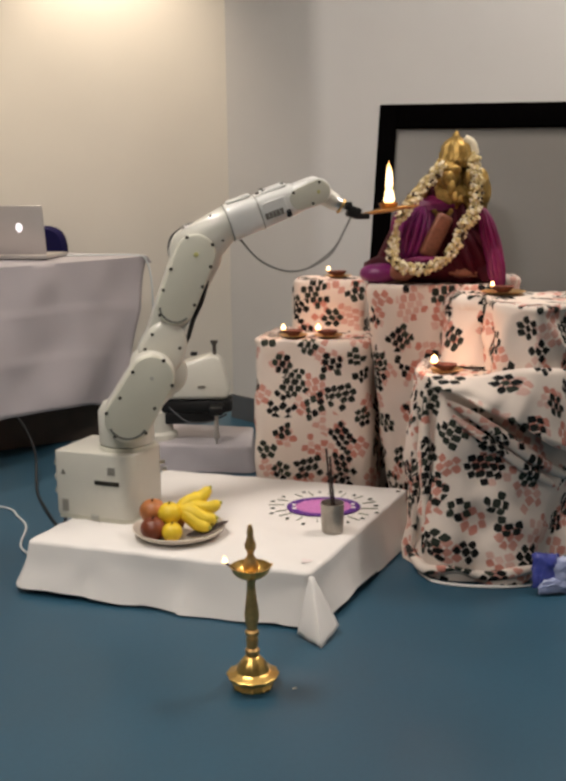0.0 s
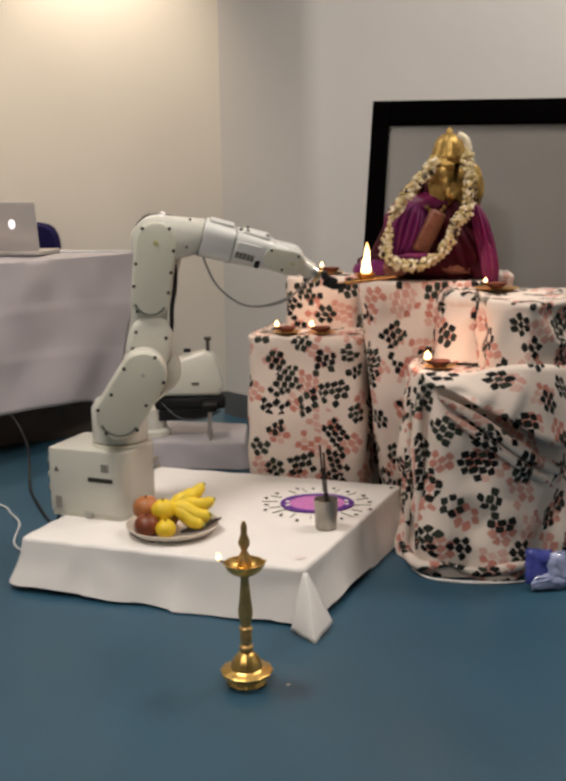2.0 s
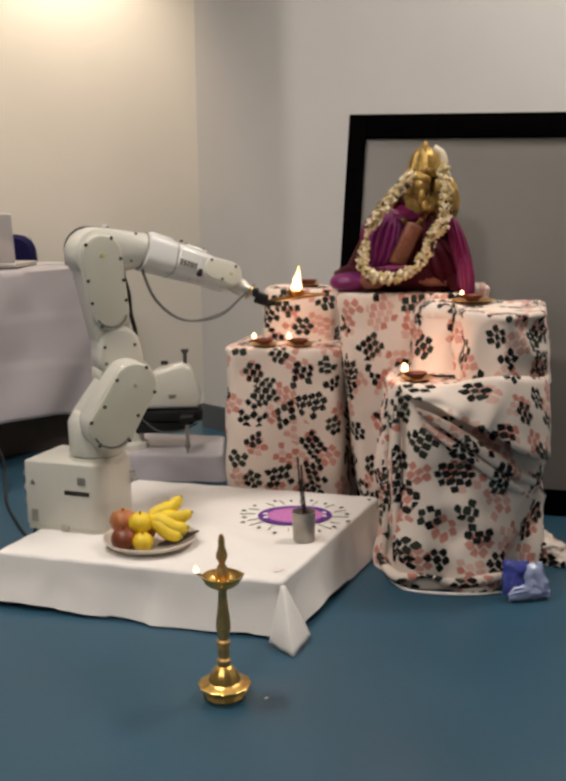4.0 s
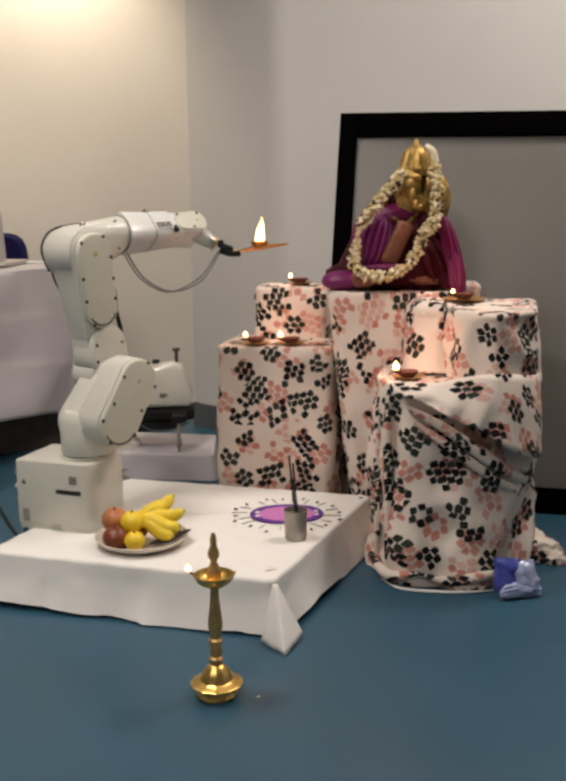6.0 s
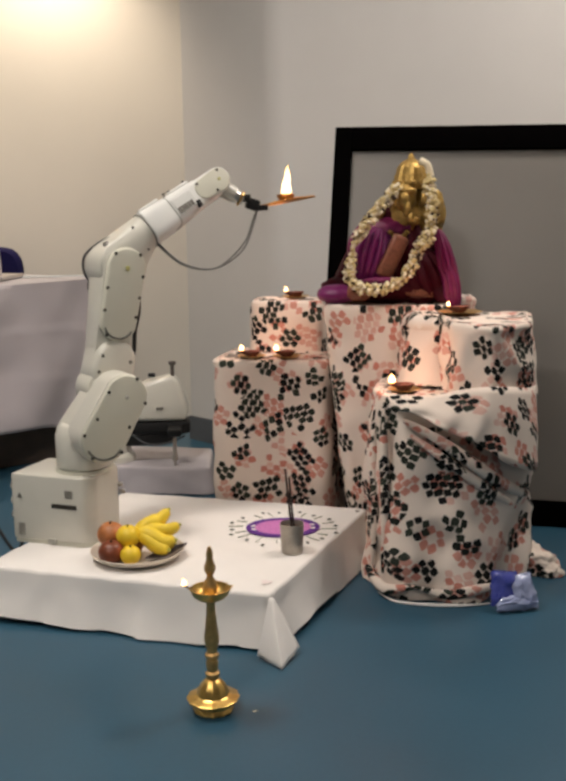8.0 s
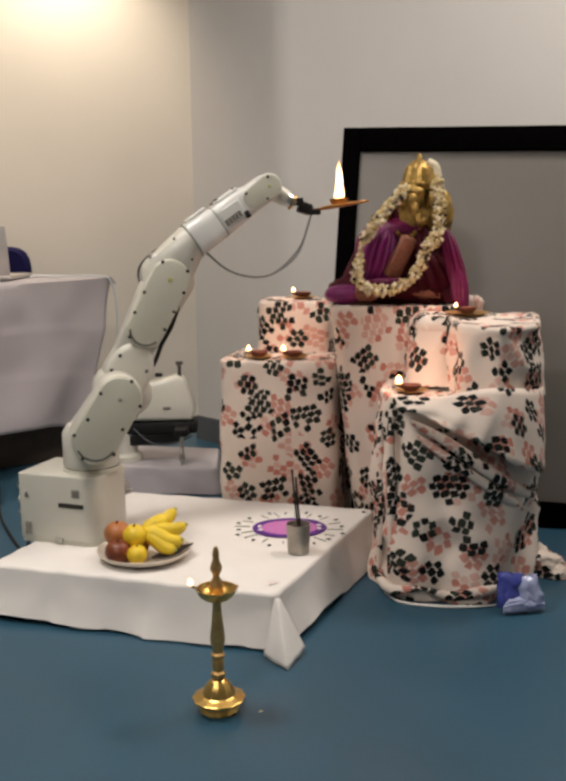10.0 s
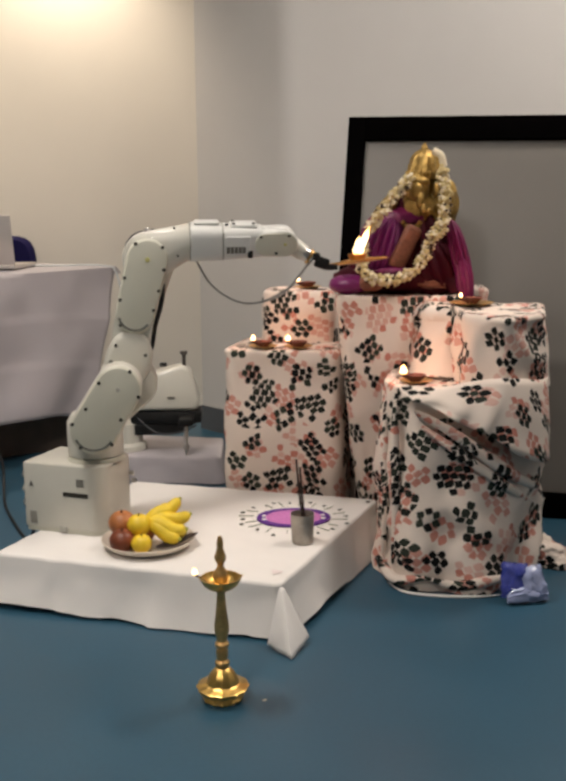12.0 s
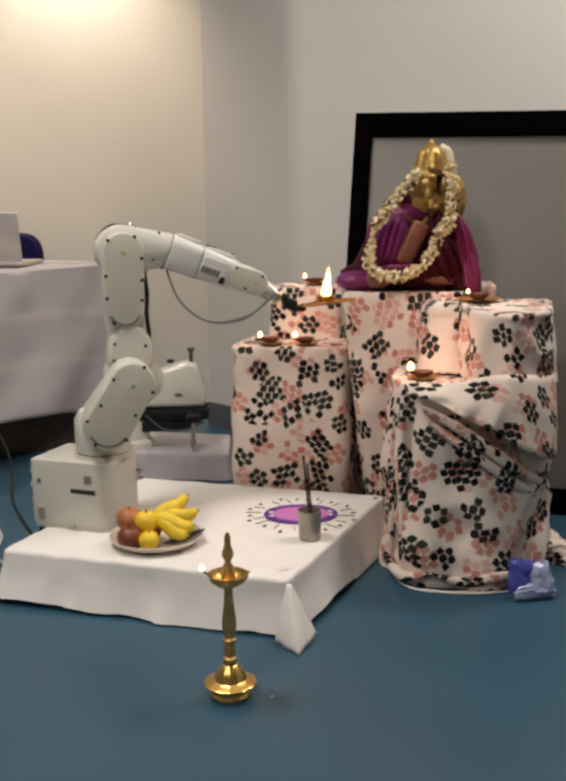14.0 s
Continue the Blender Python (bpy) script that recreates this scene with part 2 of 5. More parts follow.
def box(x0, y0, z0, x1, y1, z1, bevel=0.004, seg=2, bm=None, m=None):
    one = bmesh.new()
    bmesh.ops.create_cube(one, size=1)
    bmesh.ops.scale(one, vec=(x1 - x0, y1 - y0, z1 - z0), verts=one.verts)
    bmesh.ops.translate(one, vec=((x0 + x1) / 2, (y0 + y1) / 2, (z0 + z1) / 2), verts=one.verts)
    if bevel:
        bmesh.ops.bevel(one, geom=one.edges[:], offset=bevel, segments=seg, profile=0.5, affect="EDGES")
    return merge(bm, one, m)


def merge(bm, one, m=None, index=None):
    if m is not None:
        bmesh.ops.transform(one, matrix=m, verts=one.verts)
    if index is not None:
        for f in one.faces:
            f.material_index = index
    if bm is None:
        return one
    me = bpy.data.meshes.new("tmp")
    one.to_mesh(me)
    one.free()
    bm.from_mesh(me)
    bpy.data.meshes.remove(me)
    return bm


def lathe(profile, n=40, bm=None, m=None, index=None, ripple=0, deep=0.0):
    """A turned body: profile is (radius, height) from below to above; ripple: lobes round it."""
    one = bmesh.new()
    rings = []
    for r, h in profile:
        if r < 1e-5:
            rings.append([one.verts.new((0, 0, h))])
        else:
            rings.append([one.verts.new((r * (1 + deep * math.cos(ripple * a)) * math.cos(a), r * (1 + deep * math.cos(ripple * a)) * math.sin(a), h))
                          for a in (2 * math.pi * i / n for i in range(n))])
    for lo, hi in zip(rings, rings[1:]):
        for i in range(n):
            j = (i + 1) % n
            ring = [lo[i % len(lo)], lo[j % len(lo)], hi[j % len(hi)], hi[i % len(hi)]]
            ring = list(dict.fromkeys(ring))
            if len(ring) > 2:
                one.faces.new(ring)
    return merge(bm, one, m, index)


def cyl(r, y0, y1, n=36, bevel=0.006, bm=None, m=None):
    """A cylinder along y with rounded rims."""
    b = bevel
    prof = [(0, y0), (r - b, y0), (r - b * 0.3, y0 + b * 0.3), (r, y0 + b), (r, y1 - b), (r - b * 0.3, y1 - b * 0.3), (r - b, y1), (0, y1)]
    return lathe(prof, n, bm, (m or Matrix()) @ pose(0, 0, 0, -90))


def tube(points, r, n=10, bm=None, taper=None, closed=True):
    """A round bar along points, smoothed by a Catmull-Rom curve."""
    pts = [Vector(p) for p in points]
    path = []
    for i in range(len(pts) - 1):
        p0, p1, p2, p3 = pts[max(i - 1, 0)], pts[i], pts[i + 1], pts[min(i + 2, len(pts) - 1)]
        for k in range(6):
            t = k / 6
            path.append(0.5 * (2 * p1 + (p2 - p0) * t + (2 * p0 - 5 * p1 + 4 * p2 - p3) * t * t + (3 * p1 - p0 - 3 * p2 + p3) * t ** 3))
    path.append(pts[-1])
    one = bmesh.new()
    rings = []
    side = None
    for i, p in enumerate(path):
        d = (path[min(i + 1, len(path) - 1)] - path[max(i - 1, 0)]).normalized()
        ref_ = side if side is not None else (Vector((0, 0, 1)) if abs(d.z) < 0.9 else Vector((1, 0, 0)))
        side = (ref_ - d * ref_.dot(d)).normalized()
        up = d.cross(side)
        k = taper(i / (len(path) - 1)) if taper else 1
        rings.append([one.verts.new(p + (side * math.cos(a) + up * math.sin(a)) * r * k) for a in (2 * math.pi * j / n for j in range(n))])
    for lo, hi in zip(rings, rings[1:]):
        for i in range(n):
            one.faces.new((lo[i], lo[(i + 1) % n], hi[(i + 1) % n], hi[i]))
    one.faces.new(rings[0][::-1])
    one.faces.new(rings[-1])
    return merge(bm, one)


def hull(points, bm=None, m=None, bevel=0.0):
    one = bmesh.new()
    for p in points:
        one.verts.new(p)
    res = bmesh.ops.convex_hull(one, input=one.verts)
    bmesh.ops.delete(one, geom=[v for v in res["geom_interior"] if isinstance(v, bmesh.types.BMVert)], context="VERTS")
    bmesh.ops.dissolve_limit(one, angle_limit=radians(2), verts=one.verts, edges=one.edges)
    if bevel:
        sharp = [e for e in one.edges if len(e.link_faces) == 2 and e.calc_face_angle(0) > radians(35)]
        bmesh.ops.bevel(one, geom=sharp, offset=bevel, segments=3, profile=0.5, affect="EDGES", clamp_overlap=True)
    return merge(bm, one, m)


def circle(cx, cz, r, y, n=28, a0=0, a1=360):
    return [(cx + r * math.cos(radians(a0 + (a1 - a0) * i / n)), y, cz + r * math.sin(radians(a0 + (a1 - a0) * i / n))) for i in range(n)]


def ball(cx, cy, cz, rx, ry, rz, bm=None, index=None, turn=None, u=20, v=14, rough=0.0):
    one = bmesh.new()
    bmesh.ops.create_uvsphere(one, u_segments=u, v_segments=v, radius=1)
    for w in one.verts:
        if rough:
            w.co *= 1 + rough * noise.noise(w.co * 2.3 + Vector((cx * 9, cy * 9, cz * 9)))
        w.co = Vector((w.co.x * rx, w.co.y * ry, w.co.z * rz))
    return merge(bm, one, Matrix.Translation((cx, cy, cz)) @ (turn or Matrix()), index)


# ---------------------------------------------------------------- the room
def slab(name, x0, y0, z0, x1, y1, z1, material, label, m=None, bevel=0):
    return solo(name, box(x0, y0, z0, x1, y1, z1, bevel), material, label, "wall" if "wall" in name else name.split("_")[0], kind="structure", m=m, smooth=False)


slab("floor", -5.0, -3.5, -0.05, 4.0, 6.6, 0.0, FLOOR, "blue smooth vinyl floor with a dull sheen")
NORTH = pose(-0.22, 5.02, 0, 0, 0, -12)
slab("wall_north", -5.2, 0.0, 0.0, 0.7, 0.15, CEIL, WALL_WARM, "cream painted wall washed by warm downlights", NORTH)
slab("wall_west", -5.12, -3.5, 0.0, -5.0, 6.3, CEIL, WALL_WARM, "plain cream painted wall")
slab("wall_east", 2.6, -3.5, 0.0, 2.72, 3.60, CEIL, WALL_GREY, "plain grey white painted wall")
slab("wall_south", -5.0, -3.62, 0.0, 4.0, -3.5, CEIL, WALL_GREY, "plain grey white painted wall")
slab("ceiling", -5.2, -3.7, CEIL, 4.0, 6.4, CEIL + 0.08, CEILING, "white suspended ceiling")
PART = pose(-0.194, 4.22, 0, 0, 0, -9)
CORNER = 0.15


def bent(front, back, z1):
    """An upright slab along the partition and its return, whose outer corner is rounded."""
    def path(off):
        # the corner's arc is about a point behind it
        t = CORNER * math.tan(radians(20))
        mid = Vector((0.36 + t, CORNER))
        arc = [mid + Vector((-math.sin(a), -math.cos(a))) * (CORNER - off) for a in (radians(40 * i / 12) for i in range(12, -1, -1))]
        n = Vector((-math.sin(radians(40)), -math.cos(radians(40))))
        far = Vector((0.36 - 0.57 * math.cos(radians(40)), 0.57 * math.sin(radians(40)))) - n * off
        return [far] + arc + [Vector((3.4, off))]
    one = bmesh.new()
    a, b = path(front), path(back)
    rows = [[one.verts.new((p.x, p.y, z)) for p, z in zip(line, [z_] * len(line))] for line, z_ in ((a, 0.0), (a, z1), (b, z1), (b, 0.0))]
    for r0, r1 in zip(rows, rows[1:] + rows[:1]):
        for i in range(len(a) - 1):
            one.faces.new((r0[i], r0[i + 1], r1[i + 1], r1[i]))
    for i in (0, -1):
        one.faces.new([r_[i] for r_ in rows])
    return one


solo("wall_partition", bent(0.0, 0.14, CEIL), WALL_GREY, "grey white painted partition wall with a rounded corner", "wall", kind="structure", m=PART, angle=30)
solo("baseboard", bent(-0.014, -0.002, 0.11), SKIRT, "dark grey skirting board round the partition", "baseboard", kind="structure", m=PART, angle=30)

for px_, py_, watts in PANELS:
    t_ = thing("ceiling_light", pose(px_, py_, CEIL - 0.02), "square white recessed ceiling light panel", "ceiling light", "ceiling panels")
    fr = bmesh.new()
    for a in range(4):
        box(-0.31, -0.31, 0.0, 0.31, -0.28, 0.018, 0.002, 1, fr, pose(0, 0, 0, 0, 0, 90 * a))
    part("frame", fr, CEILING, t_)
    part("diffuser", box(-0.275, -0.275, 0.008, 0.275, 0.275, 0.016, 0.001, 1), DIFFUSER, t_)
for wx, wy in WASHERS:
    t_ = thing("downlight", pose(wx, wy, CEIL - 0.03), "small round recessed warm downlight", "downlight", "wall washers")
    part("trim_ring", lathe([(0.05, 0.03), (0.062, 0.03), (0.062, 0.022), (0.05, 0.018), (0.05, 0.03)], 28), STEEL, t_)

# ---------------------------------------------------------------- the low platform under its cloth
PLAT_Z = 0.135
P_FL, P_FR, P_BR, P_BL = (-0.672, 2.522), (0.070, 2.257), (0.391, 2.941), (-0.379, 3.203)


def rounded(points, r, n=5):
    """A polygon's outline with its corners rounded."""
    out = []
    k = len(points)
    for i in range(k):
        a, b, c = (Vector((*points[j % k], 0)) for j in (i - 1, i, i + 1))
        ua, uc = (a - b).normalized(), (c - b).normalized()
        p, q = b + ua * r, b + uc * r
        for s in range(n + 1):
            t = s / n
            out.append(((1 - t) ** 2 * p + 2 * t * (1 - t) * b + t * t * q).to_2d())
    return out


def resample(points, step):
    out = []
    k = len(points)
    for i in range(k):
        a, b = points[i], points[(i + 1) % k]
        n = max(1, round((b - a).length / step))
        out += [a.lerp(b, j / n) for j in range(n)]
    return out


def drape(outline, top, low, flare=0.02, fold=0.012, waves=9.0, seed=0.0, lip=0.012, step=0.014, wrinkle=0.006, hem=None, sag=0.004, turn=0.0, shift=None):
    """A cloth over a block: a flat top, a rounded edge and sides that hang in folds. UVs are in metres. hem(p): the height of the lower edge there."""
    pts = resample([Vector(p) for p in outline], step)
    mid = sum(pts, Vector((0, 0))) / len(pts)
    arc = [0.0]
    for a, b in zip(pts, pts[1:]):
        arc.append(arc[-1] + (b - a).length)
    n = len(pts)
    nrm = []
    for i in range(n):
        d = pts[(i + 1) % n] - pts[i - 1]
        v = Vector((d.y, -d.x)).normalized()
        nrm.append(v if v.dot(pts[i] - mid) > 0 else -v)
    bm = bmesh.new()
    uvl = bm.loops.layers.uv.new("UVMap")
    cs, sn = math.cos(turn), math.sin(turn)
    uvs = {}

    def vert(p, uv):
        v = bm.verts.new(p)
        uvs[v] = uv
        return v

    rings = []
    for s in (0.0, 0.25, 0.5, 0.75, 0.9):
        ring = []
        for i, p in enumerate(pts):
            q = mid.lerp(p - nrm[i] * lip, s)
            w = noise.noise(Vector((q.x * 14 + seed, q.y * 14, 0))) * wrinkle * 0.6
            ring.append(vert((q.x, q.y, top + w - sag * (1 - s)), (q.x * cs + q.y * sn, q.y * cs - q.x * sn)))
        rings.append(ring)
    for k in range(4):
        a = math.pi / 2 * k / 3
        ring = []
        for i, p in enumerate(pts):
            q = p - nrm[i] * lip * (1 - math.sin(a))
            z = top - lip * (1 - math.cos(a)) + noise.noise(Vector((p.x * 18 + seed, p.y * 18, 3))) * wrinkle * 0.5
            ring.append(vert((q.x, q.y, z), (arc[i] + seed, top - lip * a / 1.57 + 0.37)))
        rings.append(ring)
    rows = max(4, round((top - low) / 0.02))
    for k in range(1, rows + 1):
        f = k / rows
        ring = []
        for i, p in enumerate(pts):
            end = hem(p) if hem else low
            z = top - lip - (top - lip - end) * f
            w = (math.sin(arc[i] * waves * 2.1 + seed + 2 * noise.noise(Vector((arc[i] * 2, seed, 0)))) * fold * f ** 0.8
                 + noise.noise(Vector((arc[i] * 9 + seed * 3, z * 5, seed))) * wrinkle * 1.6
                 + (0.25 - abs(noise.noise(Vector((arc[i] * 6 + z * 5 + seed, z * 7 - arc[i] * 2, seed * 2))))) * wrinkle * 1.5
                 + noise.noise(Vector((arc[i] * 26 - z * 14, z * 12, seed))) * wrinkle * 0.5)
            q = p + nrm[i] * (flare * f ** 1.5 + w)
            if shift:
                q = q + Vector(shift(p, f))
            ring.append(vert((q.x, q.y, z + (0.004 * math.sin(arc[i] * 13 + seed) * f if end > 0.01 else 0)), (arc[i] + seed, z + 0.37)))
        rings.append(ring)
    for a, b in zip(rings, rings[1:]):
        for i in range(n):
            j = (i + 1) % n
            bm.faces.new((a[i], a[j], b[j], b[i]))
    bm.faces.ensure_lookup_table()
    total = arc[-1] + (pts[0] - pts[-1]).length
    for f in bm.faces:
        us = [uvs[lp.vert] for lp in f.loops]
        wrap = max(u[0] for u in us) - min(u[0] for u in us) > total / 2
        for lp, u in zip(f.loops, us):
            lp[uvl].uv = (u[0] + total if wrap and u[0] < seed + total / 2 else u[0], u[1])
    bmesh.ops.remove_doubles(bm, verts=rings[0], dist=1e-5)
    return bm


platform = thing("low_platform", pose(0, 0, 0), "low square plywood platform hidden under a white cloth", "platform")
part("deck", box(-0.36, -0.36, PLAT_Z - 0.035, 0.36, 0.36, PLAT_Z - 0.012, 0.003, 1, None, pose(-0.147, 2.731, 0, 0, 0, -19.4)), WOOD, platform)
for a, b in ((-0.3, -0.3), (0.3, -0.3), (0.3, 0.3), (-0.3, 0.3)):
    part("leg", box(a - 0.03, b - 0.03, 0, a + 0.03, b + 0.03, PLAT_Z - 0.036, 0.002, 1, None, pose(-0.147, 2.731, 0, 0, 0, -19.4)), WOOD, platform)


def platform_cloth():
    outline = rounded([P_FL, P_FR, P_BR, P_BL], 0.022)
    t = thing("platform_cloth", pose(0, 0, 0), "white ironed cloth over the low platform with a hanging corner", "tablecloth")
    e0, e1 = Vector(P_FL), Vector(P_FR)
    along = (e1 - e0).normalized()

    def crease(p, f):
        # the ironed folds of the front fall stand out a little, each to one side
        u, off = (p - e0).dot(along), abs((p - e0).dot(Vector((-along.y, along.x))))
        if off > 0.02:
            return (0, 0)
        k = sum(d * math.exp(-(u - c) / w) for c, d, w in ((0.20, 0.006, 0.07), (0.455, 0.012, 0.05)) if u > c)
        return (along.y * k * f, -along.x * k * f)

    bm = drape(outline, PLAT_Z, 0.008, flare=0.034, fold=0.004, waves=2.5, seed=1.0, lip=0.010, wrinkle=0.0055, sag=0.0,
               hem=lambda p: 0.004 + 0.012 * (0.5 + 0.5 * math.sin(p.x * 9.0)) * (p.y < 2.6), shift=crease)
    part("sheet", bm, CLOTH, t)
    # the free corner of the sheet: a folded point that stands out and reaches the floor
    one = bmesh.new()
    apex = Vector((0.071, 2.247, PLAT_Z - 0.004))
    low = [Vector(p) for p in ((0.036, 2.205, 0.006), (0.0625, 2.170, 0.0045), (0.089, 2.136, 0.003), (0.1115, 2.179, 0.0095), (0.134, 2.222, 0.016))]
    rows = []
    for k in range(15):
        f = k / 14
        row = []
        for j in range(17):
            s = j / 16 * 4
            n = min(int(s), 3)
            p = apex.lerp(low[n].lerp(low[n + 1], s - n), f)
            b = math.sin(math.pi * f) * 0.002 * math.sin(math.pi * j / 16)
            wide = (1 - f) * 0.005 * (j / 8 - 1)
            row.append(one.verts.new((p.x + b * 0.5 + wide, p.y - b, p.z + 0.002 * math.sin(j * 1.3) * f)))
        rows.append(row)
    for r0, r1 in zip(rows, rows[1:]):
        for j in range(16):
            one.faces.new((r0[j], r0[j + 1], r1[j + 1], r1[j]))
    ob = part("hanging_corner", one, CLOTH, t, angle=22)
    ob.modifiers.new("thickness", "SOLIDIFY").thickness = 0.0016


platform_cloth()

# ---------------------------------------------------------------- the robot
AXIS = (-0.416, 2.744, PLAT_Z)
# shoulder offset and height, arm lengths, and how far the covers and the forearm lie beside the middle plane
A1, J2H, L2, SIDE2, SIDE3, E3, L3, FORE_Y = 0.062, 0.412, 0.342, 0.141, 0.0175, 0.046, 0.375, 0.027


def screws(spots, parent, y, r=0.0038):
    for x, z in spots:
        part("screw", lathe([(0, 0.0), (r, 0.0), (r, 0.0025), (r * 0.5, 0.003), (0, 0.002)], 10, None, pose(x, y + 0.0005, z, 90)), SCREW, parent)


def stadium(c0, r0, c1, r1, y0, y1, bevel=0.006):
    """A flat cover with two round ends, in the xz plane."""
    return hull([p for y in (y0, y1) for p in circle(*c0, r0, y, 40) + circle(*c1, r1, y, 40)], bevel=bevel)


def arc_groove(c, r, y, a0, a1, w=0.0022):
    return tube([(c[0] + r * math.cos(radians(a0 + (a1 - a0) * i / 8)), y, c[1] + r * math.sin(radians(a0 + (a1 - a0) * i / 8))) for i in range(9)], w, 6)


robot = thing("robot_arm", pose(*AXIS), "ivory six axis robot arm holding a burning lamp on a tray", "robot arm")

# base: a deep box with a round front
BASE_M = pose(0, 0, 0, 0, 0, -22)
bm = bmesh.new()
outline = [(-0.185, -0.106), (0.014, -0.106)] + [(0.014 + 0.046 * math.cos(radians(a)), c_ + 0.046 * math.sin(radians(a))) for c_, r_ in ((-0.060, range(-80, 1, 16)), (0.040, range(0, 81, 16))) for a in r_] + [(0.014, 0.086), (-0.185, 0.086)]
hull([(x, y, z) for x, y in outline for z in (0.012, 0.195)], bm, BASE_M, 0.005)
base = part("base", bm, SHELL, robot)
bm = bmesh.new()
hull([(x * 0.97, y * 0.97, z) for x, y in outline for z in (0.0, 0.012)], bm, BASE_M)
part("foot_plate", bm, COVER, base)
part("collar", lathe([(0.0, 0.195), (0.080, 0.195), (0.079, 0.203), (0.076, 0.206), (0.0, 0.206)], 48, None, pose(-0.012, 0, 0)), COVER, base)
part("handle_slot", box(-0.060, -0.1075, 0.106, 0.018, -0.105, 0.119, 0.001, 1, None, BASE_M), SCREW, base)
part("type_label", box(-0.018, -0.1072, 0.136, 0.008, -0.1055, 0.160, 0.0005, 1, None, BASE_M), PALE_PRINT, base)
for k in range(4):
    part("label_bar", box(-0.016, -0.1078, 0.138 + 0.0054 * k, 0.006, -0.107, 0.1412 + 0.0054 * k, 0, 1, None, BASE_M), GREY_PRINT, base)
part("bar_code", box(-0.168, -0.1072, 0.020, -0.146, -0.1055, 0.058, 0.0005, 1, None, BASE_M), PALE_PRINT, base)
for k in range(6):
    part("label_bar", box(-0.1665 + 0.0035 * k, -0.1078, 0.022, -0.165 + 0.0035 * k, -0.107, 0.056, 0, 1, None, BASE_M), GREY_PRINT, base)
bm = bmesh.new()
hull([(-0.168, -0.1074, 0.128), (-0.152, -0.1074, 0.128), (-0.160, -0.1074, 0.143), (-0.168, -0.1060, 0.128), (-0.152, -0.1060, 0.128), (-0.160, -0.1060, 0.143)], bm, BASE_M)
part("warning_triangle", bm, GREY_PRINT, base)
part("edge_block", box(-0.075, -0.110, 0.004, -0.050, -0.104, 0.020, 0.002, 1, None, BASE_M), PALE_PRINT, base)
part("rear_panel", box(-0.190, -0.095, 0.03, -0.184, 0.075, 0.18, 0.002, 1, None, BASE_M), COVER, base)
for k, (y, z) in enumerate(((-0.075, 0.15), (-0.075, 0.11), (-0.075, 0.07), (0.0, 0.12), (0.05, 0.08))):
    plug = part("connector", cyl(0.011, 0, 0.016, 16, 0.003, None, BASE_M @ pose(-0.189, y, z, 0, 0, 90)), PALE_PRINT if k % 2 else STEEL, base)
for k, (x, z) in enumerate(((0.075, 0.14), (0.082, 0.12))):
    part("air_port", cyl(0.007, 0, 0.016, 12, 0.002, None, BASE_M @ pose(x - 0.020, 0.055, z, 0, 0, -60)), STEEL, base)

# shoulder turret, turns about the upright axis
turret = part("turret", bmesh.new(), SHELL, robot)
bm = bmesh.new()
ring = [(-0.012 + 0.077 * math.cos(radians(a)), 0.077 * math.sin(radians(a))) for a in range(0, 360, 10)]
hull([(x, y, 0.208) for x, y in ring] + [(x, y, 0.300) for x, y in ring] + [(-0.012 + (x + 0.012) * 0.80, y * 0.80, 0.328) for x, y in ring], bm, None, 0.006)
hull([p for y in (-0.124, -0.030) for p in circle(-0.004, 0.303, 0.066, y)] + [p for y in (-0.124, -0.045) for p in circle(A1, J2H, 0.062, y)], bm, None, 0.010)
hull([p for y in (-0.060, 0.062) for p in circle(-0.012, 0.290, 0.058, y)] + [p for y in (-0.045, 0.050) for p in circle(0.044, 0.392, 0.044, y)], bm, None, 0.014)
cyl(0.050, -0.046, 0.100, 36, 0.008, bm, pose(A1, 0, J2H))
cyl(0.066, 0.000, 0.110, 40, 0.012, bm, pose(0.098, 0, 0.398))
hull([p for y in (0.004, 0.090) for p in circle(0.010, 0.300, 0.050, y) + circle(0.092, 0.375, 0.052, y)], bm, None, 0.012)
turret.data = mesh_of("turret", bm, SHELL)
cover = part("side_cover", stadium((-0.005, 0.303), 0.064, (A1, J2H), 0.060, -SIDE2, -0.1245), COVER, turret)
part("groove", arc_groove((-0.005, 0.303), 0.053, -SIDE2 - 0.0002, 205, 325, 0.003), GROOVE, cover)
screws([(-0.061, 0.322), (-0.042, 0.258), (0.040, 0.264), (0.066, 0.330), (0.114, 0.390), (-0.024, 0.362), (0.094, 0.458), (0.012, 0.430)], cover, -SIDE2 + 0.0015, 0.0050)
part("axis_cap", cyl(0.006, -SIDE2 - 0.002, -SIDE2, 14, 0.001, None, pose(A1, 0, J2H)), PALE_PRINT, cover)

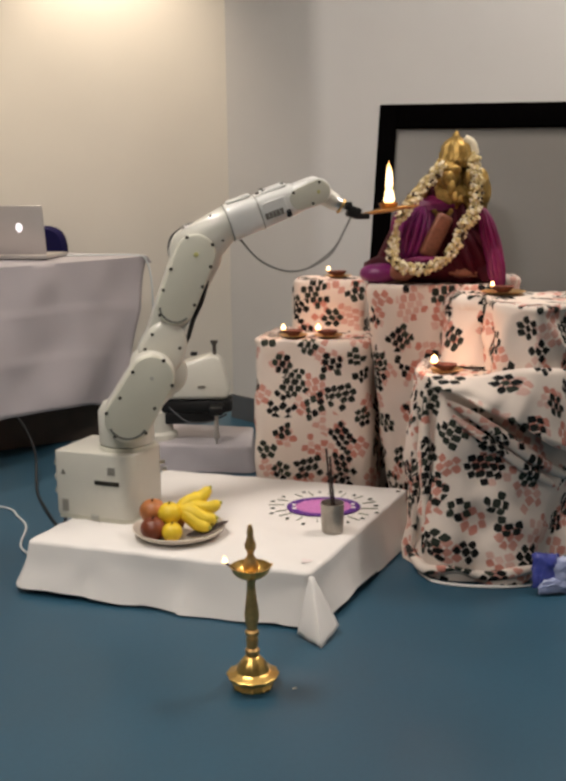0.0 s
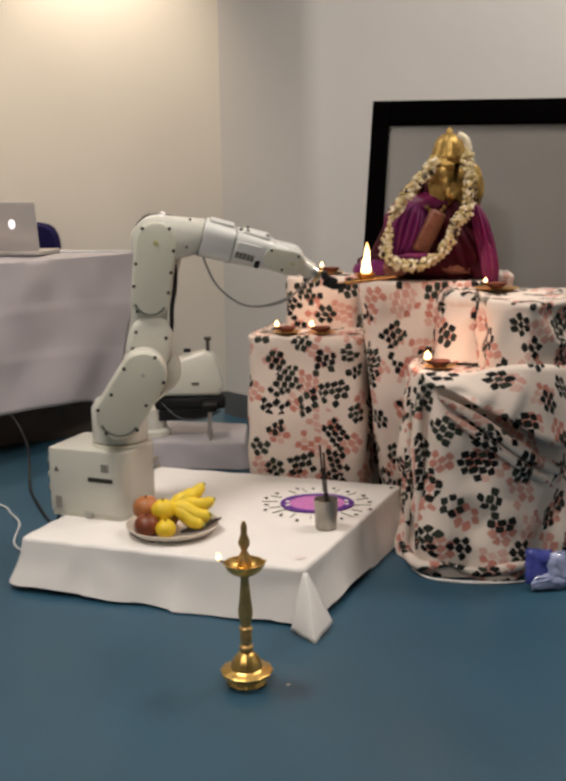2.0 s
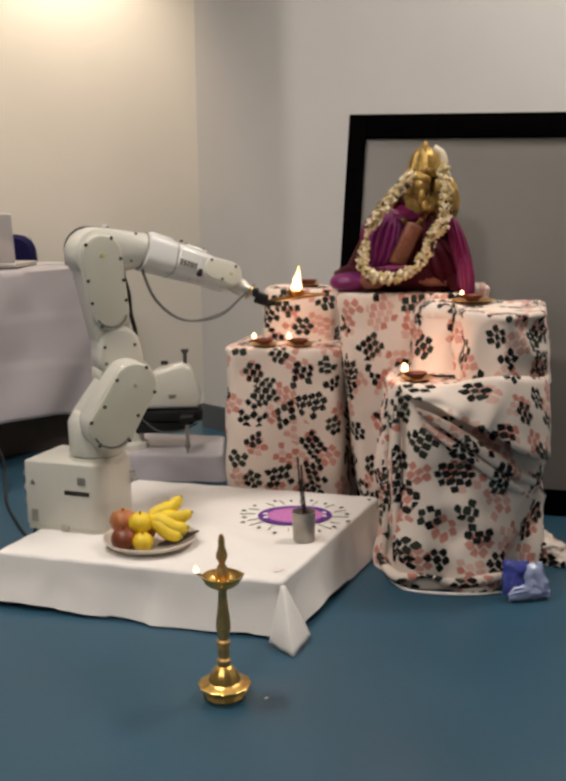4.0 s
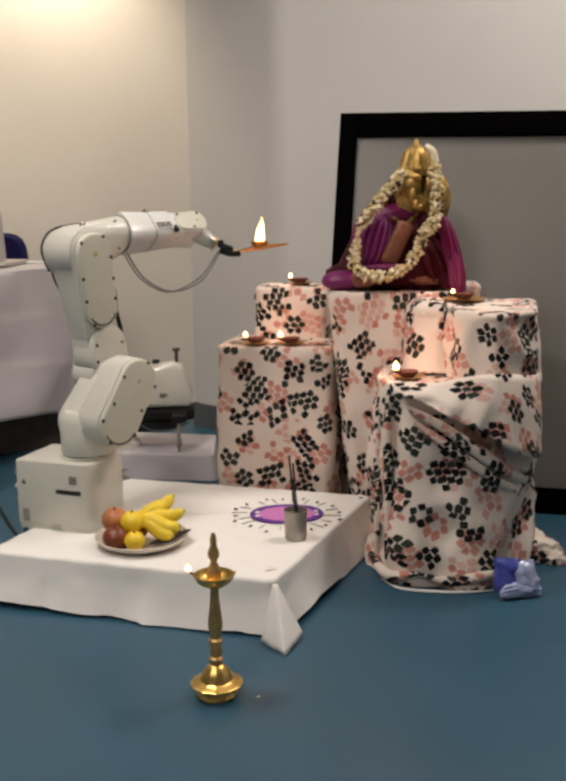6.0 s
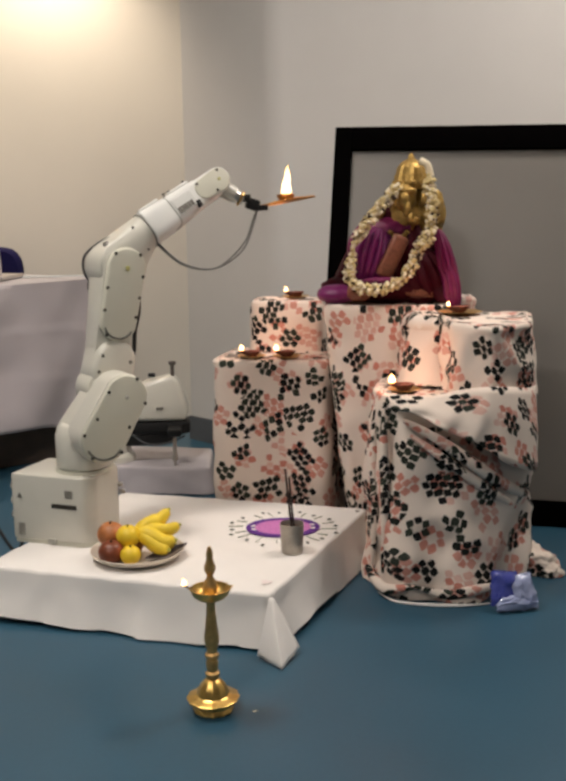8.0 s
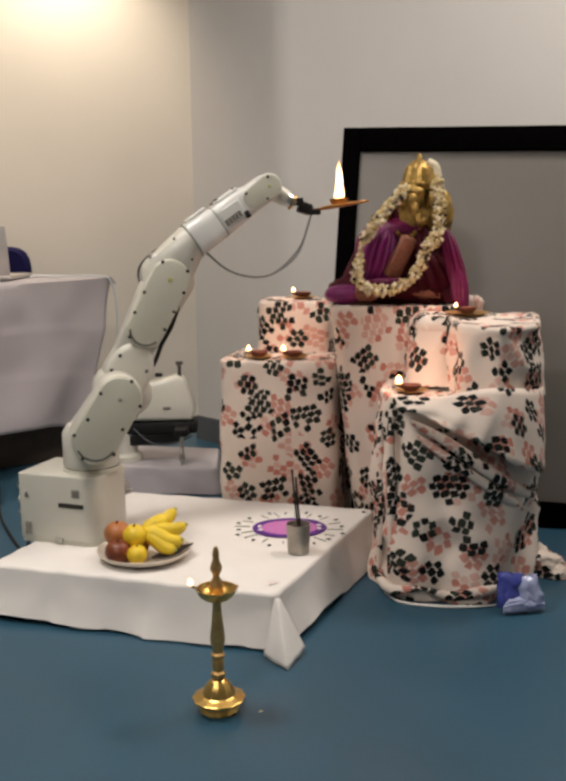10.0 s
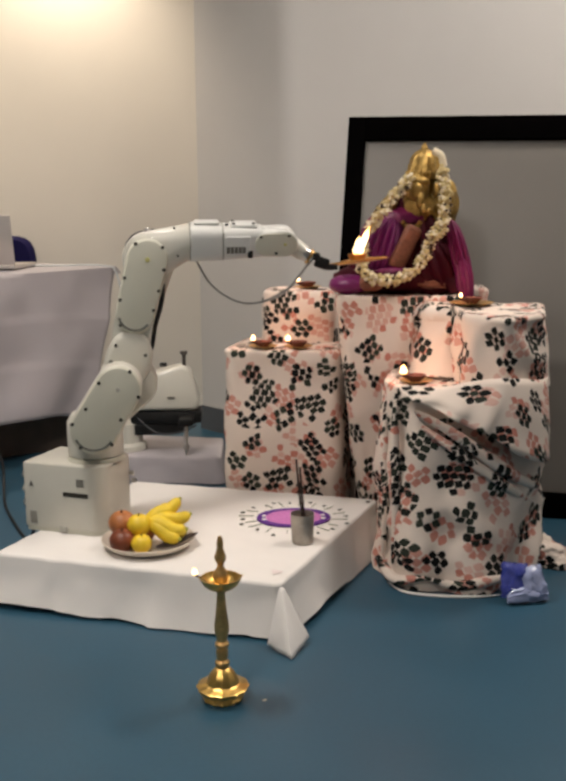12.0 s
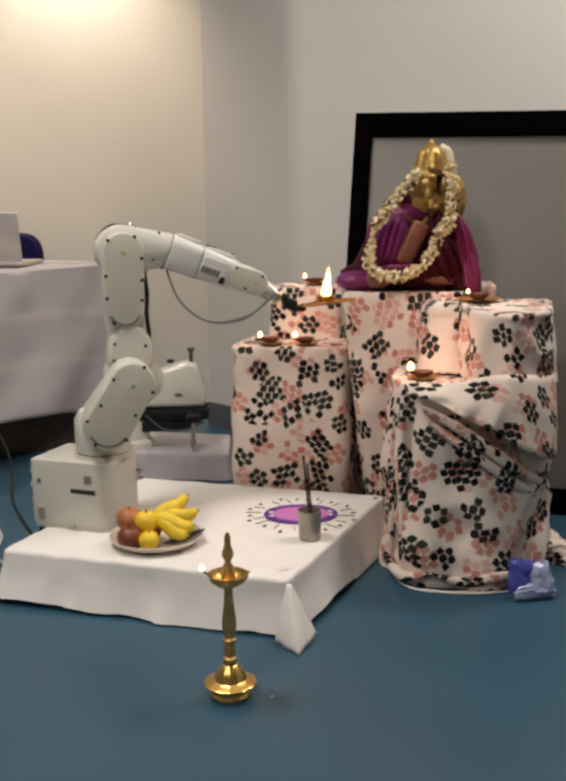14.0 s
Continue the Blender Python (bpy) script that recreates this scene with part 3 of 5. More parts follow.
# upper arm, beside the shoulder plate
upper = part("upper_arm", bmesh.new(), SHELL, robot)
bm = bmesh.new()
cyl(0.060, -0.008, 0.095, 40, 0.010, bm)
hull([p for y in (0.004, 0.088) for p in circle(0, 0.0, 0.052, y)] + [p for y in (0.008, 0.084) for p in circle(0.0, 0.130, 0.047, y)], bm, None, 0.012)
hull([p for y in (-0.014, 0.090) for p in circle(0.010, 0.052, 0.064, y, 32) + circle(0.012, 0.084, 0.060, y, 32)], bm, None, 0.016)
hull([p for y in (0.006, 0.084) for p in circle(0.0, 0.120, 0.049, y)] + [p for y in (0.0, 0.092) for p in circle(0.0, 0.205, 0.054, y)] + [p for y in (0.0, 0.112) for p in circle(0.0, L2, 0.060, y)], bm, None, 0.014)
hull([p for y in (0.014, 0.090) for p in circle(0.020, 0.225, 0.046, y) + circle(0.016, L2, 0.060, y)], bm, None, 0.014)
upper.data = mesh_of("upper_arm", bm, SHELL)
cover = part("belt_cover", stadium((0.0, 0.190), 0.053, (0, L2), 0.056, -SIDE3, 0.004, 0.007), COVER, upper)
part("groove", arc_groove((0.0, 0.190), 0.044, -SIDE3 - 0.0002, 205, 335, 0.003), GROOVE, cover)
screws([(-0.048, 0.219), (-0.049, 0.280), (-0.040, 0.376), (0.048, 0.267), (0.049, 0.326), (0.032, 0.384), (-0.032, 0.152), (0.046, 0.212)], cover, -SIDE3 + 0.0015, 0.0050)
screws([(-0.032, 0.094), (0.052, 0.086), (-0.036, 0.048)], upper, -0.012, 0.0050)
part("axis_cap", cyl(0.007, -SIDE3 - 0.003, -SIDE3, 14, 0.001, None, pose(0, 0, L2)), CAP, cover, "small faded yellow cap")
for dx in (0.0, 0.012):
    part("rear_flex", tube([(-0.044 + dx, 0.128, 0.340), (-0.050 + dx, 0.125, 0.280), (-0.037 - dx * 0.5, 0.106, 0.215), (-0.032, 0.100, 0.150), (-0.024 + dx * 0.8, 0.100, 0.080), (-0.006 + dx, 0.100, 0.000), (0.0, 0.096, -0.040)], 0.0030, 8), CORD_B, upper, "dark flex down the back of the arm")
part("front_hose", tube([(0.056, 0.020, 0.290), (0.063, 0.008, 0.230), (0.060, 0.006, 0.170), (0.064, 0.002, 0.120), (0.060, 0.006, 0.080)], 0.0062, 10), BLACK, upper, "thick black hose along the arm")

# elbow housing
elbow = part("elbow", bmesh.new(), SHELL, robot)
bm = bmesh.new()
cyl(0.070, 0.006, 0.140, 44, 0.016, bm)
hull([p for y in (0.008, 0.110) for p in circle(0.0, 0.008, 0.066, y)] + [(0.115, FORE_Y + 0.050 * math.cos(radians(a)), E3 + 0.050 * math.sin(radians(a))) for a in range(0, 360, 12)], bm, None, 0.012)
elbow.data = mesh_of("elbow", bm, SHELL)
part("elbow_flex", tube([(0.040, 0.066, 0.078), (0.0, 0.105, 0.075), (-0.045, 0.132, 0.058), (-0.066, 0.142, 0.010), (-0.048, 0.138, -0.050)], 0.0034, 8), CORD_B, elbow)
part("valve", lathe([(0, 0.0), (0.009, 0.0), (0.009, 0.012), (0.006, 0.016), (0, 0.016)], 14, None, pose(0.0, 0.035, 0.068)), STEEL, elbow)
screws([(0.082, 0.010), (0.074, 0.084)], elbow, -0.012)


# forearm: rolls about its own length; its axis is the local x
fore = part("forearm", bmesh.new(), SHELL, robot)


def section(x, hy, hz, k=0.35, up=0.0):
    """A rounded square across the forearm."""
    out = []
    for a in range(0, 360, 10):
        c, s = math.cos(radians(a)), math.sin(radians(a))
        q = (abs(c) ** 4 + abs(s) ** 4) ** -0.25
        out.append((x, hy * c * q, up + hz * s * q))
    return out


bm = bmesh.new()
hull(section(0.117, 0.054, 0.050) + section(0.205, 0.050, 0.047), bm, None, 0.003)
hull(section(0.2065, 0.050, 0.047) + section(0.315, 0.045, 0.041, up=0.001), bm, None, 0.003)
hull(section(0.305, 0.044, 0.039) + [p for y in (-0.044, -0.020) for p in circle(L3, 0.0, 0.036, y)], bm, None, 0.003)
hull(section(0.305, 0.044, 0.039) + [p for y in (0.020, 0.044) for p in circle(L3, 0.0, 0.036, y)], bm, None, 0.003)
fore.data = mesh_of("forearm", bm, FORE)
part("collar", lathe([(0.0, 0.0), (0.0535, 0.0), (0.0535, 0.004), (0.0, 0.004)], 44, None, pose(0.1145, 0, 0, 0, 90, 0)), SEAM, fore)
part("seam", hull(section(0.2035, 0.0505, 0.0475) + section(0.2065, 0.0505, 0.0475)), SEAM, fore)
cov = part("wrist_cover", stadium((0.322, 0.0), 0.030, (L3, 0.0), 0.033, -0.0475, -0.0435, 0.003), COVER, fore)
screws([(0.308, 0.022), (0.385, 0.024), (0.35, -0.024)], cov, -0.0475, 0.004)
for k in range(5):
    part("name_mark", box(0.214 + 0.0108 * k, -0.0522, -0.022, 0.2235 + 0.0108 * k, -0.0505, -0.004, 0.0004, 1), GREY_PRINT, fore)
part("axis_cap", cyl(0.005, -0.0485, -0.0465, 12, 0.0006, None, pose(L3, 0, 0)), CAP, cov, "small faded yellow cap")
part("sensor", box(0.272, -0.0535, -0.036, 0.286, -0.040, -0.016, 0.002, 1), BLACK, fore)
part("top_cover", box(0.225, -0.030, 0.040, 0.300, 0.030, 0.052, 0.006, 2), FORE, fore)
part("hose_bracket", box(0.128, -0.020, 0.049, 0.196, 0.020, 0.057, 0.003, 2), FORE, fore)
part("side_plate", box(0.212, -0.0512, -0.026, 0.280, -0.046, 0.024, 0.002, 1), FORE, fore)
for x, y in ((0.235, -0.02), (0.29, -0.02), (0.235, 0.02), (0.215, -0.03)):
    part("screw", lathe([(0, 0), (0.005, 0), (0.005, 0.004), (0, 0.004)], 10, None, pose(x, y, 0.051)), SCREW, fore)

# wrist with gripper, tray and lamp: keeps level
wrist = part("wrist", bmesh.new(), SHELL, robot)
bm = bmesh.new()
cyl(0.033, -0.019, 0.019, 28, 0.004, bm)
W_M = pose(0, 0, 0, 0, 32, 0)
lathe([(0.0, -0.01), (0.024, -0.01), (0.026, 0.03), (0.024, 0.066), (0.0, 0.066)], 28, bm, W_M @ pose(0, 0, 0, 0, 90, 0))
wrist.data = mesh_of("wrist", bm, SHELL)
part("flange", lathe([(0.0, 0.050), (0.020, 0.050), (0.020, 0.064), (0.016, 0.066), (0.016, 0.078), (0.0, 0.078)], 28, None, W_M @ pose(0.016, 0, 0, 0, 90, 0)), STEEL, wrist)
part("flange_ring", lathe([(0.014, 0.066), (0.023, 0.067), (0.023, 0.072), (0.014, 0.073)], 24, None, W_M @ pose(0.016, 0, 0, 0, 90, 0)), BRASS_OLD, wrist)
TOOL = pose(0.018, 0, -0.004)
gripper = part("gripper", box(0.070, -0.022, -0.076, 0.108, 0.022, -0.044, 0.006, 2, None, TOOL @ pose(0.089, 0, -0.06, 0, 20, 0) @ pose(-0.089, 0, 0.06)), BLACK, wrist)
part("finger", box(0.098, -0.019, -0.080, 0.132, -0.009, -0.064, 0.003, 2, None, TOOL), BLACK, gripper)
part("finger", box(0.098, 0.009, -0.080, 0.132, 0.019, -0.064, 0.003, 2, None, TOOL), BLACK, gripper)
part("tool_changer", box(0.064, -0.028, -0.052, 0.082, 0.028, -0.030, 0.004, 2, None, TOOL), BLACK, gripper)
# the tray: a long shallow spoon
bm = bmesh.new()
rows = []
for i in range(25):
    f = i / 24
    x = 0.118 + 0.178 * f
    w = 0.012 + 0.028 * math.exp(-((f - 0.52) / 0.27) ** 2)
    w *= 1.0 if f < 0.9 else math.sqrt(max(0.02, 1 - ((f - 0.9) / 0.105) ** 2))
    z = -0.074 + 0.020 * f ** 1.6
    rows.append([bm.verts.new((x, w * s, z + 0.010 * abs(s) ** 3 * min(1, w / 0.03))) for s in (-1, -0.8, -0.4, 0, 0.4, 0.8, 1)])
for a, b in zip(rows, rows[1:]):
    for j in range(6):
        bm.faces.new((a[j], a[j + 1], b[j + 1], b[j]))
tray = part("tray", bm, COPPER, wrist, "long copper lamp tray")
tray.modifiers.new("thickness", "SOLIDIFY").thickness = 0.003
CUP = (0.207, 0, -0.067)
cup = part("lamp_bowl", lathe([(0.0, 0.0), (0.012, 0.0), (0.014, 0.004), (0.024, 0.016), (0.027, 0.026), (0.0245, 0.026), (0.020, 0.016), (0.008, 0.008), (0.0, 0.008)], 28, None, pose(*CUP)), COPPER, wrist, "small copper oil bowl")
part("wick", tube([(CUP[0], 0, CUP[2] + 0.008), (CUP[0] + 0.004, 0, CUP[2] + 0.03)], 0.003, 8), BROWN, cup)


def flame_mesh(h, r, lean=0.0, index=0, bm=None, m=None):
    """A tongue of fire: round below, drawn to a swaying point."""
    one = bmesh.new()
    rings = []
    for i in range(15):
        f = i / 14
        rad = r * (0.45 + 0.55 * math.sin(min(1.0, f / 0.3) * math.pi / 2)) * max(0.03, 1 - max(0.0, (f - 0.3) / 0.7) ** 1.7) * (1 + 0.10 * math.sin(f * 11))
        cx = lean * h * f * f + 0.05 * h * math.sin(f * 5.0) * f
        rings.append([one.verts.new((cx + rad * math.cos(a), rad * 0.8 * math.sin(a), h * f)) for a in (2 * math.pi * j / 14 for j in range(14))])
    for a, b in zip(rings, rings[1:]):
        for j in range(14):
            one.faces.new((a[j], a[(j + 1) % 14], b[(j + 1) % 14], b[j]))
    one.faces.new(rings[0][::-1])
    one.faces.new(rings[-1])
    return merge(bm, one, m)


TORCH = (0.208, 0.0, -0.046)
torch = part("flame_body", flame_mesh(0.056, 0.0150, 0.03), FLAME_CORE, robot, "bright body of the lamp's flame")
tongue = part("flame_tongue", flame_mesh(0.082, 0.0105, 0.10), FLAME_CORE, robot, "pointed tongue of the flame")

# hoses under the forearm
bm = tube([(0, -0.01, 0), (0.052, -0.014, -0.078), (0.140, -0.016, -0.122), (0.240, -0.014, -0.098), (0.300, -0.012, -0.03), (0.330, -0.008, 0.014)], 0.0028, 8)
tube([(0, 0.012, 0), (0.058, 0.012, -0.084), (0.152, 0.012, -0.126), (0.256, 0.010, -0.086), (0.312, 0.008, -0.02), (0.338, 0.006, 0.014)], 0.0025, 8, bm)
hose = part("hose", bm, CORD_G, robot, "pair of thin grey air hoses in a loop")

# ---------------------------------------------------------------- the altar: stands under printed cloth


def stand(label, outline, top, cloth, **kw):
    t = thing("draped_stand", pose(0, 0, 0), label, "draped stand", "altar stands")
    pts = [Vector(p) for p in outline]
    mid = sum(pts, Vector((0, 0))) / len(pts)
    inner = [mid.lerp(p, 0.55) for p in pts]
    bm = bmesh.new()
    hull([(p.x, p.y, z) for p in inner for z in (0.0, top - 0.02)], bm)
    part("block", bm, WOOD, t)
    part("cloth", drape(rounded(outline, kw.pop("round_", 0.05), 6), top, 0.004, **kw), cloth, t, angle=80)
    return t


def side_uv(bm, k=1.0):
    uvl = bm.loops.layers.uv.verify()
    for f in bm.faces:
        for lp in f.loops:
            c = lp.vert.co
            lp[uvl].uv = (c.x * k + c.y * 0.45, c.z + c.y * 0.7)
    return bm


stand("low square stand under white cotton printed with black and pink flowers", [(-0.085, 3.15), (0.285, 3.07), (0.37, 3.36), (-0.005, 3.46)], 0.573, PRINT,
      flare=0.006, fold=0.007, waves=3.0, seed=2.3, wrinkle=0.008, round_=0.045)
stand("narrow tall stand under flower printed cotton", [(0.048, 3.33), (0.285, 3.27), (0.31, 3.45), (0.08, 3.52)], 0.742, PRINT,
      flare=0.01, fold=0.006, waves=4.0, seed=5.1, wrinkle=0.008, round_=0.04)
stand("tall central stand under flower printed cotton, carrying the idol", [(0.262, 3.03), (0.44, 2.97), (0.66, 2.96), (0.72, 3.20), (0.32, 3.28)], 0.750, PRINT,
      flare=0.0, fold=0.016, waves=5.0, seed=9.4, wrinkle=0.010, round_=0.05, shift=lambda p, f: (max(0.0, 0.45 - p.x) * 0.50 * f ** 1.2, -0.03 * f))
stand("small stand at the back under flower printed cotton", [(0.66, 3.08), (0.745, 3.06), (0.765, 3.22), (0.68, 3.24)], 0.764, PRINT,
      flare=0.01, fold=0.004, waves=4.0, seed=3.1, wrinkle=0.006, round_=0.02)
stand("low front stand under crumpled flower printed cotton reaching the floor", [(0.372, 2.74), (0.405, 2.56), (0.63, 2.515), (0.80, 2.66), (0.865, 2.97), (0.44, 2.96)], 0.542, PRINT,
      flare=0.016, fold=0.013, waves=3.6, seed=12.2, wrinkle=0.020, round_=0.055)
stand("broad stand under flower printed cotton with a slanting hem", [(0.565, 2.63), (0.655, 2.495), (0.79, 2.615), (0.880, 2.94), (0.60, 2.95)], 0.732, PRINT,
      flare=0.004, fold=0.010, waves=4.2, seed=17.7, wrinkle=0.012, round_=0.05, hem=lambda p: max(0.30, 0.515 - max(0.0, p.x - 0.56) * 0.75))

folds = thing("cloth_folds", pose(0, 0, 0), "slanting gathered folds of flower printed cotton on the front stand", "cloth folds")
for pts, r in (([(0.43, 2.545, 0.49), (0.53, 2.512, 0.435), (0.64, 2.505, 0.355), (0.74, 2.58, 0.285), (0.80, 2.66, 0.25)], 0.016),
               ([(0.45, 2.540, 0.45), (0.55, 2.512, 0.38), (0.66, 2.522, 0.30), (0.76, 2.61, 0.225)], 0.013),
               ([(0.392, 2.60, 0.53), (0.387, 2.590, 0.40), (0.392, 2.580, 0.25), (0.385, 2.585, 0.06)], 0.013),
               ([(0.376, 2.68, 0.50), (0.370, 2.665, 0.36), (0.374, 2.655, 0.2), (0.366, 2.665, 0.04)], 0.011)):
    part("fold", side_uv(tube(pts, r, 12, None, lambda f: 0.25 + 0.8 * math.sin(math.pi * f) ** 0.7)), PRINT, folds)
part("hem_fold", side_uv(tube([(0.356, 2.66, 0.050), (0.385, 2.548, 0.030), (0.46, 2.505, 0.046), (0.54, 2.500, 0.026), (0.635, 2.488, 0.044), (0.735, 2.565, 0.030)], 0.015, 12, None, lambda f: 0.3 + 0.7 * abs(math.sin(6 * f + 0.6)))), PRINT, folds)
part("hem_edge", tube([(0.372, 2.585, 0.006), (0.41, 2.515, 0.005), (0.50, 2.482, 0.005), (0.59, 2.474, 0.005), (0.655, 2.480, 0.006)], 0.0045, 8, None, lambda f: 0.3 + 0.7 * math.sin(math.pi * f)), CLOTH, folds, "white edge of the printed cloth")


def spline(points, f):
    f = min(max(f, 0.0), 0.9999) * (len(points) - 1)
    i = int(f)
    t = f - i
    p0, p1, p2, p3 = (Vector(points[min(max(k, 0), len(points) - 1)]) for k in (i - 1, i, i + 1, i + 2))
    return 0.5 * (2 * p1 + (p2 - p0) * t + (2 * p0 - 5 * p1 + 4 * p2 - p3) * t * t + (3 * p1 - p0 - 3 * p2 + p3) * t ** 3)


def flap():
    """The upper cloth's slanting lower edge, hanging clear of the cloth beneath."""
    high = [(0.400, 2.575, 0.556), (0.50, 2.535, 0.556), (0.58, 2.505, 0.575), (0.655, 2.480, 0.585), (0.785, 2.600, 0.56), (0.872, 2.86, 0.54)]
    low = [(0.392, 2.545, 0.520), (0.49, 2.476, 0.500), (0.585, 2.444, 0.452), (0.668, 2.440, 0.405), (0.800, 2.584, 0.335), (0.876, 2.86, 0.31)]
    one = bmesh.new()
    n, m_ = 70, 10
    grid = []
    for i in range(n + 1):
        u = i / n
        a, b = spline(high, u), spline(low, u)
        row = []
        for k in range(m_ + 1):
            v = k / m_
            p = a.lerp(b, v)
            w = 0.006 * math.sin(u * 38 + v * 5) * v + 0.010 * noise.noise(Vector((u * 9, v * 3, 1.5))) * v
            row.append(one.verts.new((p.x + w * 0.3, p.y - w - 0.010 * math.sin(math.pi * v) , p.z + 0.006 * math.sin(u * 17) * v)))
        grid.append(row)
    for a, b in zip(grid, grid[1:]):
        for k in range(m_):
            one.faces.new((a[k], a[k + 1], b[k + 1], b[k]))
    ob = part("flap", side_uv(one), PRINT, folds, angle=80)
    ob.modifiers.new("thickness", "SOLIDIFY").thickness = 0.002


flap()


def heap(name, label, cx, cy, rx, ry, rz, seed, turn, z=0.001):
    one = bmesh.new()
    bmesh.ops.create_icosphere(one, subdivisions=5, radius=1)
    for v in one.verts:
        p = v.co.copy()
        k = 1 + 0.35 * noise.noise(p * 1.6 + Vector((seed, 0, 0))) + 0.22 * abs(noise.noise(p * 4.2 + Vector((0, seed, 0)))) + 0.06 * noise.noise(p * 10)
        v.co = Vector((p.x * rx * k, p.y * ry * k, max(0.0, p.z * rz * k + rz * 0.35)))
    bmesh.ops.transform(one, matrix=pose(cx, cy, z, 0, 0, turn), verts=one.verts)
    return solo(name, side_uv(one), PRINT, label, "cloth", angle=60)


heap("trailing_cloth", "crumpled end of the flower printed cloth on the floor", 0.815, 2.74, 0.085, 0.055, 0.055, 4.0, -30)
heap("trailing_cloth", "thin trailing tip of the flower printed cloth on the floor", 0.872, 2.69, 0.040, 0.028, 0.026, 8.0, -20)

stand("soft hump of flower printed cotton beside the idol's stand", [(0.490, 2.815), (0.575, 2.745), (0.625, 2.95), (0.488, 2.952)], 0.738, PRINT,
      flare=0.030, fold=0.012, waves=5.0, seed=24.13, wrinkle=0.012, round_=0.035, lip=0.035, hem=lambda p: 0.545)

# ---------------------------------------------------------------- black framed board leaning behind the altar
BW, BH = 1.75, 1.358
board = thing("framed_board", pose(0.259, 3.34, 0.012, 0, 0, -15) @ pose(0, 0, 0, -15, 0, 0) @ pose(0, 0, 0, 0, 1.0, 0), "large grey board in a wide black frame leaning behind the altar", "board")
part("panel", box(0.05, 0.008, 0.05, BW - 0.05, 0.022, BH - 0.05, 0.001, 1), BOARD, board)
for x0, z0, x1, z1 in ((0, 0, 0.062, BH), (BW - 0.062, 0, BW, BH), (0.0625, BH - 0.083, BW - 0.0625, BH), (0.0625, 0, BW - 0.0625, 0.085)):
    part("rail", box(x0, -0.012, z0, x1, 0.03, z1, 0.003, 2), FRAME_BLACK, board)
for x in (0.2, BW - 0.25):
    part("foot", box(x, -0.05, -0.045, x + 0.05, 0.08, -0.001, 0.003, 1), FRAME_BLACK, board)

# ---------------------------------------------------------------- the idol: one plain mesh
def pleated(cx, cy, cz, rx, ry, rz, bm, index, count, deep, turn=None):
    """A rounded bundle of silk with pleats that run from top to bottom."""
    one = bmesh.new()
    bmesh.ops.create_uvsphere(one, u_segments=8 * count, v_segments=22, radius=1)
    for w in one.verts:
        a, out = math.atan2(w.co.y, w.co.x), math.hypot(w.co.x, w.co.y)
        k = 1 + deep * (abs(math.sin(a * count / 2 + 0.8 * w.co.z)) - 0.5) * out + 0.07 * noise.noise(w.co * 2.1 + Vector((cx * 9, cz * 9, 0)))
        w.co = Vector((w.co.x * rx * k, w.co.y * ry * k, w.co.z * rz))
    return merge(bm, one, Matrix.Translation((cx, cy, cz)) @ (turn or Matrix()), index)


bm = bmesh.new()
ball(0.475, 3.13, 0.785, 0.205, 0.115, 0.050, bm, 2, rough=0.1)
ball(0.315, 3.07, 0.770, 0.066, 0.055, 0.030, bm, 1, rough=0.1)
ball(0.375, 3.03, 0.776, 0.040, 0.035, 0.026, bm, 3, rough=0.15)
pleated(0.585, 3.10, 0.822, 0.100, 0.090, 0.092, bm, 2, 16, 0.18, pose(0, 0, 0, 0, -20, 0))
pleated(0.530, 3.13, 0.880, 0.128, 0.086, 0.135, bm, 2, 18, 0.16)
one = hull([(0.475 + 0.185 * math.cos(a), 3.14 + 0.085 * math.sin(a), 0.775) for a in (k * 0.35 for k in range(18))]
           + [(0.490 + 0.135 * math.cos(a), 3.13 + 0.07 * math.sin(a), 0.900) for a in (k * 0.35 for k in range(18))]
           + [(0.495 + 0.105 * math.cos(a), 3.12 + 0.055 * math.sin(a), 0.985) for a in (k * 0.35 for k in range(18))]
           + [(0.510 + 0.050 * math.cos(a), 3.11 + 0.04 * math.sin(a), 1.040) for a in (k * 0.35 for k in range(18))])
merge(bm, one, None, 2)
pleated(0.430, 3.09, 0.900, 0.075, 0.060, 0.105, bm, 0, 16, 0.2, pose(0, 0, 0, 0, 14, 0))
pleated(0.418, 3.055, 0.886, 0.056, 0.050, 0.090, bm, 1, 16, 0.26, pose(0, 0, 0, 0, 18, 0))
merge(bm, box(-0.027, -0.014, -0.068, 0.027, 0.014, 0.068, 0.013, 3, None, pose(0.474, 3.014, 0.884, 10, 24, 14)), None, 3)
pleated(0.440, 3.012, 0.812, 0.060, 0.018, 0.012, bm, 0, 12, 0.3)
ball(0.470, 3.08, 0.965, 0.072, 0.050, 0.034, bm, 0, rough=0.2)
ball(0.626, 3.12, 0.862, 0.042, 0.050, 0.128, bm, 2, pose(0, 0, 0, 0, -14, 0), rough=0.12)
merge(bm, hull([(0.596, 3.10, 0.985), (0.618, 3.11, 0.975), (0.605, 3.16, 0.975), (0.636, 3.05, 0.900), (0.654, 3.10, 0.880), (0.650, 3.03, 0.800), (0.670, 3.08, 0.790), (0.670, 3.06, 0.748), (0.655, 2.985, 0.745), (0.610, 3.00, 0.745), (0.585, 3.04, 0.80), (0.60, 3.16, 0.75)], bevel=0.006), None, 2)
